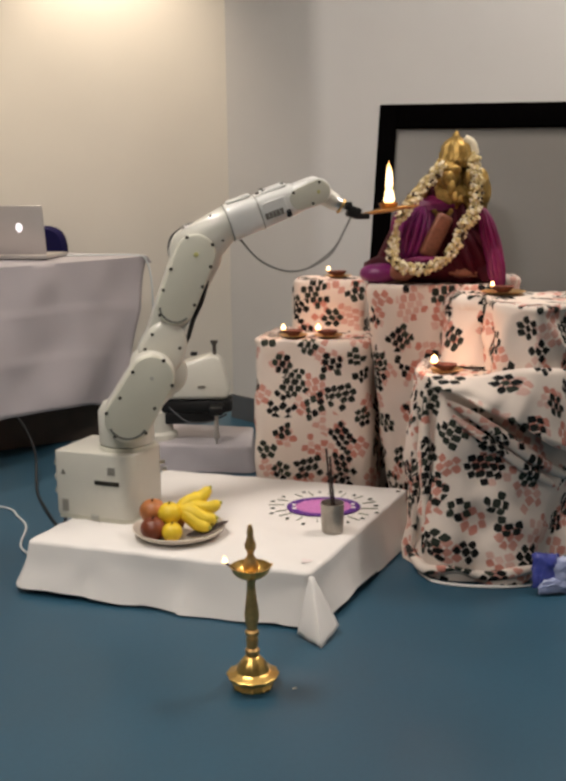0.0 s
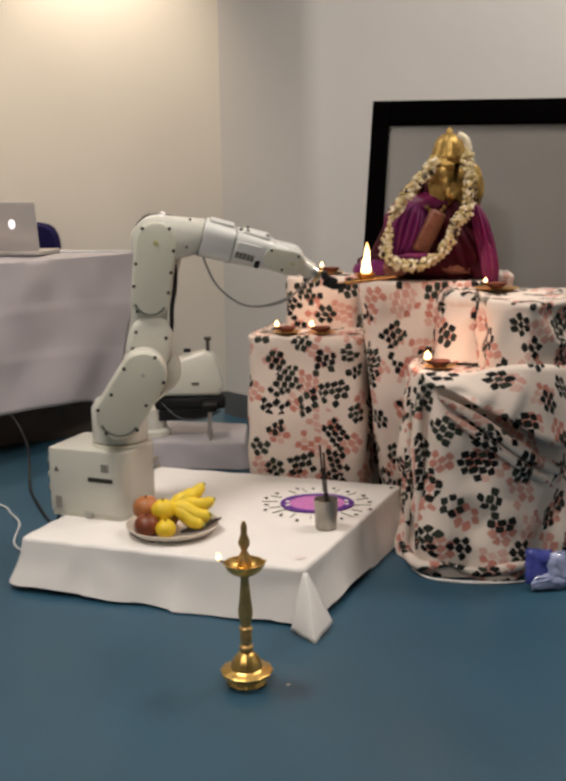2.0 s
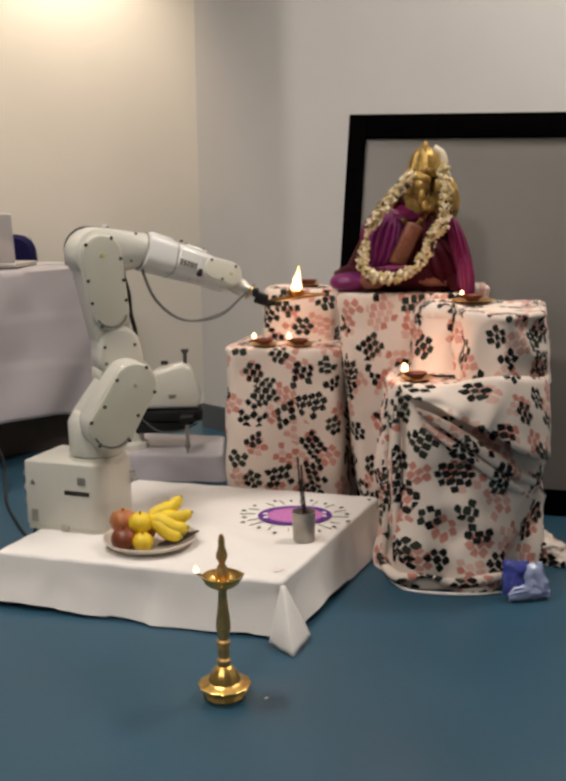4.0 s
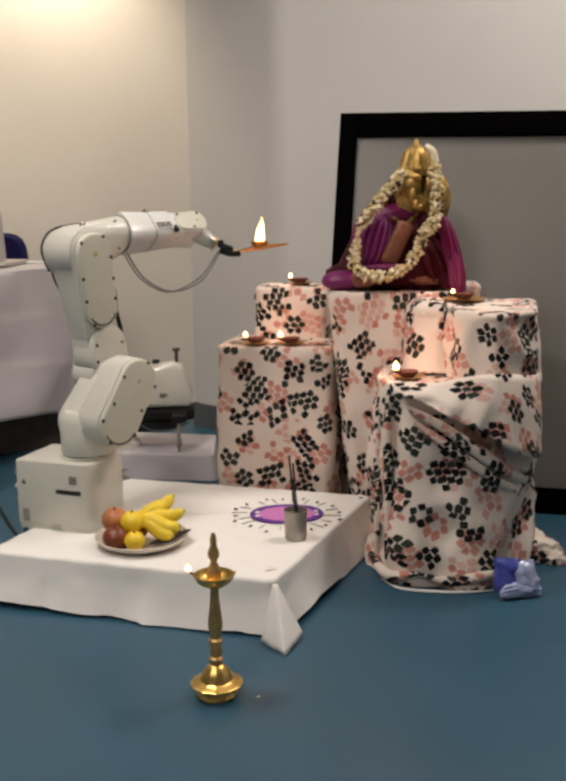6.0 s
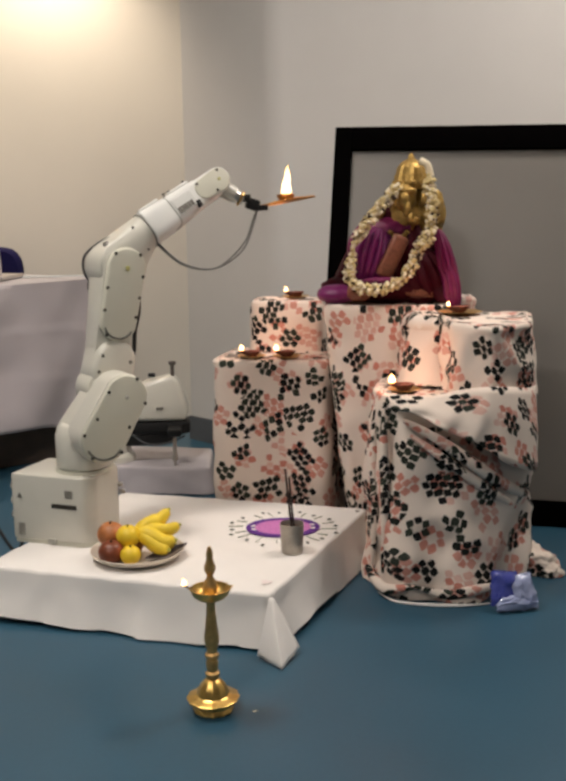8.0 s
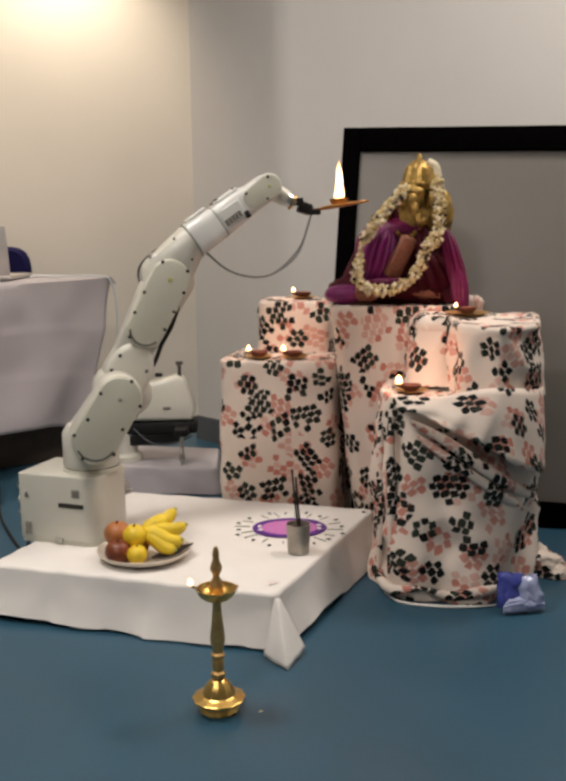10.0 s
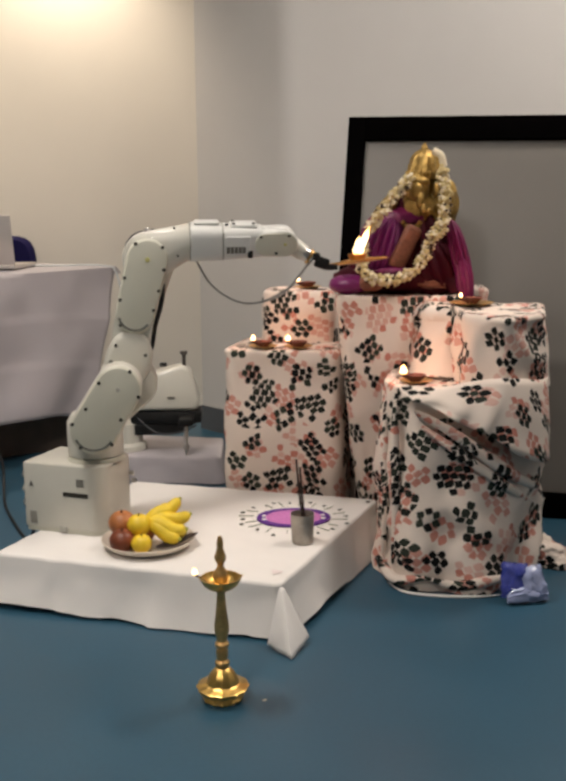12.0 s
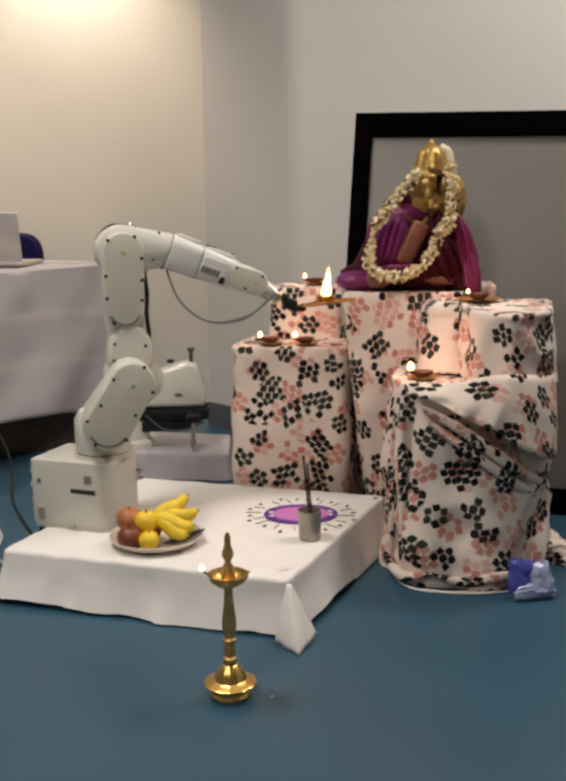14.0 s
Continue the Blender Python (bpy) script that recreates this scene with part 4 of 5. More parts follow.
pleated(0.646, 3.030, 0.838, 0.026, 0.040, 0.130, bm, 0, 10, 0.3, pose(0, 0, 0, 0, -14, 0))
pleated(0.652, 2.998, 0.790, 0.024, 0.018, 0.074, bm, 0, 8, 0.3, pose(0, 0, 0, -6, -6, 0))
ball(0.565, 3.05, 0.772, 0.100, 0.030, 0.016, bm, 3, pose(0, 0, 0, 0, 5, 0), rough=0.25)
ball(0.424, 3.09, 0.995, 0.024, 0.036, 0.070, bm, 4, pose(0, 0, 0, 0, 38, 0), rough=0.25)
ball(0.592, 3.10, 1.020, 0.052, 0.045, 0.085, bm, 4, pose(0, 0, 0, 0, -8, 0), rough=0.3)
ball(0.520, 3.08, 1.010, 0.050, 0.045, 0.060, bm, 4, rough=0.25)
ball(0.516, 3.055, 1.060, 0.036, 0.038, 0.052, bm, 4, rough=0.08)
lathe([(0.046, 1.082), (0.050, 1.092), (0.052, 1.104), (0.047, 1.112), (0.048, 1.122), (0.042, 1.133), (0.042, 1.143), (0.033, 1.156), (0.023, 1.166), (0.011, 1.173), (0.008, 1.182), (0.0, 1.194)], 36,
      bm, Matrix.Translation((0.540, 3.08, 0)), 4, 12, 0.06)
for k in range(10):
    a = math.pi * (1.06 + 0.88 * k / 9)
    ball(0.540 + 0.053 * math.cos(a), 3.08 + 0.053 * math.sin(a), 1.100, 0.007, 0.006, 0.010, bm, 4, None, 8, 6)
# the face: brow, cheeks and the long nose that curls to one side
for x, y, z, rx, ry, rz in ((0.520, 3.030, 1.076, 0.030, 0.018, 0.016), (0.508, 3.020, 1.050, 0.020, 0.018, 0.026), (0.516, 3.010, 1.022, 0.013, 0.013, 0.024), (0.528, 3.006, 0.998, 0.012, 0.012, 0.016), (0.543, 3.006, 0.990, 0.012, 0.011, 0.011)):
    ball(x, y, z, rx, ry, rz, bm, 4, None, 14, 10, 0.12)
for dx in (-0.036, 0.050):
    ball(0.519 + dx, 3.05, 1.050, 0.010, 0.012, 0.022, bm, 4)
tube_w = tube([(0.558, 3.03, 1.165), (0.579, 3.02, 1.150), (0.588, 3.02, 1.118)], 0.0105, 10)
merge(bm, tube_w, None, 5)
for f_ in range(7):
    a = f_ / 6
    ball(0.470 + 0.05 * a, 3.03 - 0.004 * math.sin(3 * a), 0.955 - 0.018 * math.sin(math.pi * a), 0.008, 0.008, 0.008, bm, 4, None, 8, 6)
solo("idol", bm, [MAGENTA, VIOLET, MAROON, RUST, GILT, PETAL_W], "seated gilt idol dressed in magenta silk on the printed cloth", "statue", m=pose(0, 0, 0.010))


def strand(parent, pts, count, thick, seed):
    rnd = random.Random(seed)
    path = [Vector(p) for p in pts]
    one = bmesh.new()
    for i in range(count):
        f = (i + rnd.random()) / count * (len(path) - 1)
        k = min(int(f), len(path) - 2)
        p = path[k].lerp(path[k + 1], f - k)
        o = Vector((rnd.gauss(0, 1), rnd.gauss(0, 1), rnd.gauss(0, 1))).normalized() * thick * rnd.uniform(0.5, 1)
        s = rnd.uniform(0.0042, 0.0075)
        b = bmesh.new()
        bmesh.ops.create_icosphere(b, subdivisions=1, radius=s)
        for v in b.verts:
            v.co *= rnd.uniform(0.65, 1.25)
        merge(one, b, Matrix.Translation(p + o), rnd.choices((0, 1, 2), (6, 4, 0.9))[0])
    ob = part("strand", one, [PETAL, PETAL_W, BROWN], parent, smooth=False)
    return ob


garland = thing("flower_garland", pose(0, 0, 0), "cream jasmine garland hung round the idol", "garland")
strand(garland, [(0.486, 3.00, 1.095), (0.442, 2.995, 1.045), (0.395, 2.99, 0.995), (0.362, 2.99, 0.945)], 260, 0.019, 1)
strand(garland, [(0.576, 3.01, 1.115), (0.590, 2.995, 1.060), (0.588, 2.99, 0.995), (0.572, 2.98, 0.945), (0.548, 2.98, 0.925)], 340, 0.021, 2)
strand(garland, [(0.348, 2.99, 0.885), (0.340, 2.985, 0.835), (0.372, 2.975, 0.802), (0.430, 2.97, 0.795), (0.490, 2.97, 0.822), (0.530, 2.975, 0.870), (0.542, 2.98, 0.905)], 420, 0.019, 3)
strand(garland, [(0.356, 3.0, 0.94), (0.350, 2.995, 0.885)], 30, 0.010, 4)


# ---------------------------------------------------------------- oil lamps on the altar
def oil_lamp(x, y, z, flame, label, turn=0.0, plate=0.045, power=1.0):
    t = thing("oil_lamp", pose(x, y, z, 0, 0, turn), label, "oil lamp", "clay lamps")
    part("saucer", lathe([(0, 0), (plate * 0.6, 0), (plate, 0.006), (plate * 1.02, 0.0075), (plate * 0.95, 0.0075), (plate * 0.6, 0.003), (0, 0.003)], 30), BRASS_OLD, t)
    bm = lathe([(0, 0.003), (0.014, 0.003), (0.017, 0.006), (0.026, 0.015), (0.029, 0.021), (0.026, 0.021), (0.019, 0.013), (0.0, 0.009)], 28)
    for v in bm.verts:
        if v.co.x < -0.012 and v.co.z > 0.012:
            v.co.x *= 1.35
            v.co.y *= 0.6
    part("bowl", bm, CLAY, t)
    part("wick", tube([(-0.012, 0, 0.014), (-0.032, 0, 0.023)], 0.0022, 6), BROWN, t)
    part("flame", flame_mesh(flame * 0.72, flame * 0.27, 0.05, m=pose(-0.033, 0, 0.022)), FLAME, t, "small yellow flame")
    data = bpy.data.lights.new("flame_lamp", "POINT")
    data.energy, data.color, data.shadow_soft_size = FLAME_WATTS * power, (1.0, 0.50, 0.30), 0.012
    lamp = new("flame_lamp", data)
    lamp.matrix_world = t.matrix_world @ pose(-0.033, 0, 0.026 + flame * 1.5)
    return t


FLAME_WATTS = 0.235
oil_lamp(0.050, 3.165, 0.5755, 0.028, "lit clay oil lamp on a saucer on the low stand")
oil_lamp(0.160, 3.150, 0.5755, 0.030, "lit clay oil lamp on a saucer on the low stand")
oil_lamp(0.205, 3.385, 0.7445, 0.024, "lit clay oil lamp on a saucer on the narrow stand")
oil_lamp(0.452, 2.66, 0.5460, 0.036, "lit clay oil lamp on a saucer on the front stand", -8, power=2.3)
oil_lamp(0.645, 2.86, 0.7345, 0.020, "lit clay oil lamp on a wide saucer beside the idol", 5, 0.062)

# ---------------------------------------------------------------- on the platform
TOP = PLAT_Z + 0.002
plate = thing("fruit_plate", pose(-0.270, 2.548, TOP), "round cream ceramic plate under the fruit", "plate")
part("dish", lathe([(0, 0), (0.085, 0), (0.112, 0.010), (0.122, 0.021), (0.1235, 0.024), (0.120, 0.0245), (0.108, 0.014), (0.08, 0.006), (0, 0.006)], 56), CERAMIC, plate)


def fruit(name, x, y, z, r, material, label, squash=0.9):
    t = thing(name, pose(x, y, z, 8, -6, 30), label, name.split("_")[0], "fruit on the plate")
    prof = []
    for i in range(15):
        a = -math.pi / 2 + math.pi * i / 14
        dent = 1 - 0.10 * math.exp(-((abs(a) - 1.57) / 0.28) ** 2) * (squash < 1)
        prof.append((max(0.0, r * math.cos(a)) if 0 < i < 14 else 0.0, r * squash * math.sin(a) * dent))
    part("skin", lathe(prof, 24), material, t)
    part("stalk", tube([(0, 0, r * squash * 0.82), (0.002, 0.001, r * squash * 1.12)], 0.0025, 6), BROWN, t)


PZ = TOP + 0.006
fruit("lemon", -0.279, 2.463, PZ + 0.029, 0.0265, LEMON, "small round yellow lemon", 0.95)
fruit("lemon", -0.289, 2.511, PZ + 0.064, 0.031, LEMON, "round yellow lemon resting on apples", 0.95)
fruit("apple", -0.330, 2.486, PZ + 0.031, 0.034, APPLE, "dark red apple on the plate", 0.9)
fruit("apple", -0.338, 2.551, PZ + 0.058, 0.036, PEACH, "orange red apple on top of another", 0.9)
fruit("apple", -0.330, 2.576, PZ + 0.031, 0.036, APPLE, "red apple under the other fruit", 0.9)
fruit("apple", -0.285, 2.551, PZ + 0.032, 0.033, PEACH, "orange red apple under the bananas", 0.9)


def banana_bunch():
    t = thing("banana_bunch", pose(0, 0, 0), "bunch of small yellow bananas with greenish tips", "bananas", "fruit on the plate")
    root = Vector((-0.268, 2.531, PZ + 0.066))
    for tip, up, r in (((-0.188, 2.576, PZ + 0.112), 0.016, 0.0145), ((-0.160, 2.551, PZ + 0.078), 0.016, 0.0150), ((-0.168, 2.506, PZ + 0.052), 0.018, 0.0155),
                       ((-0.172, 2.531, PZ + 0.034), 0.014, 0.0150), ((-0.185, 2.491, PZ + 0.030), 0.012, 0.0150), ((-0.220, 2.586, PZ + 0.094), 0.010, 0.0140)):
        tip = Vector(tip)
        a = root.lerp(tip, 0.33) + Vector((0, -0.004, up * 0.2))
        b = root.lerp(tip, 0.68) + Vector((0, -0.003, -up * 0.5))
        part("banana", tube([root, a, b, tip], r * 1.30, 10, None, lambda f: 0.55 + 0.5 * math.sin(math.pi * min(1, f * 1.05)) ** 0.6 if f < 0.96 else 0.35), BANANA, t)
        d = (tip - b).normalized()
        part("tip", tube([tip - d * 0.012, tip + d * 0.006], r * 0.62, 8, None, lambda f: 1 - 0.6 * f), BANANA_G, t)
    part("stem", tube([root - Vector((0.03, 0.0, -0.012)), root + Vector((0.006, 0, 0))], 0.008, 8), BROWN, t)


banana_bunch()
leaf = bmesh.new()
for k in range(9):
    f = k / 8
    w = 0.030 * math.sin(math.pi * min(1, f * 0.95 + 0.04)) + 0.002
    for s in (-1, -0.5, 0, 0.5, 1):
        leaf.verts.new((-0.245 + 0.105 * f, 2.488 + 0.055 * f + w * s, PZ + 0.008 + 0.018 * f * f + 0.004 * s * s))
leaf.verts.ensure_lookup_table()
for k in range(8):
    for j in range(4):
        leaf.faces.new([leaf.verts[k * 5 + j], leaf.verts[k * 5 + j + 1], leaf.verts[k * 5 + j + 6], leaf.verts[k * 5 + j + 5]])
ob = solo("betel_leaf", leaf, LEAF, "dark glossy leaf under the bananas", "leaf")
ob.modifiers.new("thickness", "SOLIDIFY").thickness = 0.0012

# tumbler with incense sticks
tumbler = thing("steel_tumbler", pose(0.138, 2.553, TOP), "brushed steel tumbler filled with grain, holding incense", "tumbler")
part("body", lathe([(0, 0), (0.027, 0), (0.0285, 0.003), (0.0300, 0.040), (0.0318, 0.078), (0.0325, 0.080), (0.0308, 0.080), (0.029, 0.040), (0.0275, 0.06), (0, 0.06)], 40), DULL_STEEL, tumbler)
part("grain", lathe([(0, 0.071), (0.012, 0.070), (0.0300, 0.067), (0.0300, 0.064), (0, 0.064)], 30), BROWN, tumbler)
for dx, dy, h, lx in ((0.0, 0.0, 0.228, -0.016), (0.006, 0.005, 0.205, -0.012)):
    part("incense_stick", tube([(dx, dy, 0.066), (dx + lx * 0.5, dy, h * 0.6), (dx + lx, dy, h)], 0.0029, 7), INCENSE, tumbler)

# powder drawing
rangoli = thing("powder_drawing", pose(0.124, 2.765, TOP + 0.0005), "round violet and pink powder drawing ringed with petals", "rangoli")


def flat_ring(r0, r1, h, lobes=0, deep=0.0, seed=0):
    bm = bmesh.new()
    n = 96
    rings = []
    for r, z in ((r0, 0), (r0, h), (r1, h), (r1, 0)):
        rings.append([bm.verts.new((r * (1 + deep * math.cos(lobes * a) + 0.012 * noise.noise(Vector((math.cos(a) * 6, math.sin(a) * 6, seed)))) * math.cos(a),
                                    r * (1 + deep * math.cos(lobes * a) + 0.012 * noise.noise(Vector((math.cos(a) * 6, math.sin(a) * 6, seed)))) * math.sin(a), z))
                      for a in (2 * math.pi * i / n for i in range(n))])
    for a, b in zip(rings, rings[1:]):
        for i in range(n):
            bm.faces.new((a[i], a[(i + 1) % n], b[(i + 1) % n], b[i]))
    return bm


part("violet_ring", flat_ring(0.074, 0.097, 0.0022, 2, 0.09, 1), POW_V, rangoli)
part("pink_disc", flat_ring(0.002, 0.0755, 0.0018, 2, 0.06, 2), POW_P, rangoli)
for a in (-0.20, 0.16, math.pi - 0.18, math.pi + 0.2):
    part("white_dot", lathe([(0, 0.0024), (0.0075, 0.0024), (0.005, 0.0040), (0, 0.0042)], 12, None, pose(0.086 * math.cos(a), 0.086 * math.sin(a), 0)), CLOTH, rangoli)
rnd = random.Random(5)
for k in range(16):
    a = 2 * math.pi * k / 16 + rnd.uniform(-0.06, 0.06)
    r = 0.148 + (0.012 if k % 2 else 0.0) + rnd.uniform(-0.006, 0.006)
    part("petal", lathe([(0, 0), (0.0062, 0.0), (0.004, 0.0022), (0, 0.0024)], 10, None, pose(r * math.cos(a), r * math.sin(a), 0, 0, 0, math.degrees(a) + rnd.uniform(-20, 20)) @ Matrix.Diagonal((1.25, 0.72, 1, 1))), POW_G, rangoli)
    b = a + math.pi / 16
    r0, r1 = rnd.uniform(0.108, 0.118), rnd.uniform(0.140, 0.160)
    part("sprig", tube([(r0 * math.cos(b), r0 * math.sin(b), 0.001), (r1 * math.cos(b + 0.03), r1 * math.sin(b + 0.03), 0.001)], 0.0013, 6), SPRIG, rangoli)
solo("powder_smudge", flat_ring(0.001, 0.013, 0.0005, 3, 0.25, 7), STAIN, "faint pink powder smudge on the white cloth", "smudge", m=pose(0.062, 2.335, TOP + 0.0006))
solo("powder_smudge", flat_ring(0.001, 0.006, 0.0012, 3, 0.25, 8), BROWN, "tiny dark petal on the white cloth", "smudge", m=pose(0.355, 2.905, TOP + 0.0006))

# ---------------------------------------------------------------- the brass lamp on the floor
lamp = thing("brass_lamp", pose(-0.063, 1.966, 0.0), "tall turned brass oil lamp standing on the floor", "brass lamp")
part("foot", lathe([(0, 0), (0.040, 0), (0.042, 0.004), (0.039, 0.009), (0.038, 0.013), (0.046, 0.017), (0.053, 0.024), (0.0545, 0.029), (0.051, 0.031), (0.040, 0.032), (0.0335, 0.036),
                    (0.0315, 0.044), (0.027, 0.055), (0.019, 0.064), (0.0135, 0.069), (0, 0.072)], 64, None, None, None, 12, 0.022), BRASS, lamp)
part("stem", lathe([(0, 0.070), (0.0135, 0.071), (0.0150, 0.078), (0.0150, 0.083), (0.0105, 0.087), (0.0125, 0.095), (0.0130, 0.107), (0.0105, 0.113), (0.0145, 0.118), (0.0145, 0.124),
                    (0.0105, 0.128), (0.0115, 0.136), (0.0150, 0.150), (0.0155, 0.162), (0.0120, 0.190), (0.0095, 0.215), (0.0085, 0.232), (0.0110, 0.238), (0.0095, 0.244), (0, 0.246)], 32), BRASS_OLD, lamp)
bowl = lathe([(0, 0.240), (0.013, 0.241), (0.027, 0.246), (0.037, 0.254), (0.0405, 0.264), (0.0420, 0.268), (0.0390, 0.268), (0.034, 0.258), (0.023, 0.251), (0.0, 0.250)], 60)
for v in bowl.verts:
    if v.co.z > 0.256:
        a = math.atan2(v.co.y, v.co.x)
        for b in (math.pi, 0.1, 1.5, -1.5):
            g = math.exp(-(math.remainder(a - b, 2 * math.pi) / 0.15) ** 2) * (v.co.z - 0.256) / 0.012
            v.co.x *= 1 + 0.13 * g
            v.co.y *= 1 + 0.13 * g
            v.co.z += 0.002 * g
part("bowl", bowl, BRASS, lamp)
part("spire", lathe([(0, 0.255), (0.014, 0.257), (0.017, 0.268), (0.012, 0.282), (0.0065, 0.292), (0.0070, 0.297), (0.0115, 0.306), (0.0120, 0.314), (0.0085, 0.324), (0.0060, 0.333), (0.0072, 0.338),
                     (0.0060, 0.348), (0.0035, 0.356), (0, 0.357)], 28), BRASS_OLD, lamp)
part("wick", tube([(-0.030, 0, 0.257), (-0.053, 0, 0.275)], 0.0022, 6), BROWN, lamp)
part("flame", flame_mesh(0.017, 0.0058, 0.0, m=pose(-0.0535, 0, 0.274)), FLAME_CORE, lamp, "small white hot flame")

# ---------------------------------------------------------------- wrapper by the front stand
pack = thing("plastic_packet", pose(0.705, 2.455, 0.0, 0, 0, 8), "crumpled blue and clear plastic packet on the floor", "packet")


def crumple(hx, hy, hz, seed, bend=0.0):
    one = bmesh.new()
    bmesh.ops.create_cube(one, size=2)
    bmesh.ops.subdivide_edges(one, edges=one.edges[:], cuts=9, use_grid_fill=True)
    for v in one.verts:
        p = v.co.copy()
        k = (1 - 0.55 * max(abs(p.x), abs(p.z)) ** 4)
        q = Vector((p.x * hx, p.y * hy * k, p.z * hz))
        q += Vector([noise.noise(p * 2.6 + Vector((seed, j * 5, 0))) * 0.007 for j in range(3)])
        v.co = q
    return one


bm = crumple(0.034, 0.014, 0.044, 1)
part("wrapper", merge(None, bm, pose(-0.022, 0.0, 0.056, -18, 6, 0)), PACK_B, pack)
bm = crumple(0.030, 0.016, 0.040, 5)
part("clear_bag", merge(None, bm, pose(0.026, -0.006, 0.050, -22, -8, 0)), PACK_W, pack)
bm = crumple(0.052, 0.016, 0.016, 9)
part("bag_hem", merge(None, bm, pose(0.004, -0.018, 0.022, -40, 0, 0)), PACK_W, pack)

# ---------------------------------------------------------------- second robot on its covered block, behind
t_ = thing("covered_block", pose(0, 0, 0), "low block under a white sheet behind the robot", "block")
part("sheet", drape(rounded([(-0.55, 3.70), (-0.105, 3.62), (-0.100, 3.96), (-0.50, 4.05)], 0.03), 0.100, 0.004, flare=0.015, fold=0.006, waves=3, seed=6.0, lip=0.012, wrinkle=0.006), SHADED_LINEN, t_)
scara = thing("small_robot", pose(-0.30, 3.80, 0.1), "small white assembly robot on the covered block", "robot arm")
bm = bmesh.new()
hull([(-0.15, -0.07, 0.16), (0.105, -0.06, 0.155), (-0.15, 0.07, 0.16), (0.105, 0.06, 0.155), (0.115, -0.05, 0.20), (0.115, 0.05, 0.20),
      (0.080, -0.045, 0.312), (0.080, 0.045, 0.312), (0.050, -0.045, 0.330), (0.050, 0.045, 0.330), (-0.05, -0.055, 0.302), (-0.05, 0.055, 0.302), (-0.15, -0.06, 0.245), (-0.15, 0.06, 0.245)], bm, None, 0.018)
part("hood", bm, SHELL, scara)
part("arm", box(-0.15, -0.055, 0.105, 0.12, 0.055, 0.155, 0.012, 2), BLACK, scara)
bm = bmesh.new()
hull([(-0.15, -0.05, 0.06), (0.02, -0.04, 0.06), (-0.15, 0.05, 0.06), (0.02, 0.04, 0.06), (-0.15, -0.05, 0.104), (0.10, -0.04, 0.104), (-0.15, 0.05, 0.104), (0.10, 0.04, 0.104)], bm, None, 0.006)
part("motor_box", bm, BLACK, scara)
part("column", lathe([(0, 0.0), (0.075, 0.0), (0.075, 0.02), (0.06, 0.03), (0.06, 0.104), (0, 0.104)], 32, None, pose(-0.17, 0, 0)), SHELL, scara)
part("spindle", lathe([(0, -0.025), (0.011, -0.022), (0.016, -0.012), (0.011, -0.004), (0.006, 0.004), (0.006, 0.05), (0.012, 0.055), (0.012, 0.075), (0.008, 0.08), (0.008, 0.17), (0, 0.17)], 20, None, pose(0.064, -0.125, -0.034)), STEEL, scara)
part("bracket", box(0.038, -0.142, 0.112, 0.090, -0.052, 0.142, 0.006, 2), BLACK, scara)
part("top_pin", lathe([(0, 0.305), (0.010, 0.305), (0.009, 0.318), (0.007, 0.330), (0.007, 0.362), (0.014, 0.368), (0.014, 0.378), (0, 0.378)], 16, None, pose(0.056, -0.01, 0)), DARK_STEEL, scara)
part("hood_clip", box(-0.035, -0.03, 0.322, -0.008, -0.01, 0.336, 0.003, 1), BLACK, scara)
part("flex", tube([(-0.12, -0.06, 0.13), (-0.05, -0.09, 0.08), (0.03, -0.08, 0.075), (0.10, -0.06, 0.10)], 0.004, 6), CORD_B, scara)
part("service_plate", box(-0.006, -0.0665, 0.205, 0.022, -0.060, 0.212, 0.001, 1), GREY_PRINT, scara)

# ---------------------------------------------------------------- side table with laptop
TZ = 0.77
C_ = Vector((-0.560, 4.335, 0))
D1, D2 = Vector((-0.60, -0.80, 0)), Vector((-0.80, 0.60, 0))
TABLE = Matrix((( -D1.x, D2.x, 0, C_.x), (-D1.y, D2.y, 0, C_.y), (0, 0, 1, 0), (0, 0, 0, 1)))
table = thing("side_table", TABLE, "long folding table with dark legs under a white cloth", "table")
part("tabletop", box(-1.8, 0.01, TZ - 0.03, -0.01, 0.72, TZ - 0.004, 0.004, 1), WOOD, table)
for x, y in ((-0.12, 0.08), (-0.12, 0.64), (-1.5, 0.08), (-1.5, 0.64)):
    part("leg", box(x - 0.02, y - 0.02, 0, x + 0.02, y + 0.02, TZ - 0.031, 0.003, 1), DARK_WOOD, table)
part("stretcher", box(-1.5, 0.62, 0.10, -0.12, 0.66, 0.16, 0.003, 1), DARK_WOOD, table)
tcloth = thing("table_cloth", TABLE, "creased lilac white cloth hanging over the side table", "tablecloth")
bm = bmesh.new()
cols = []
NX, NV = 90, 34
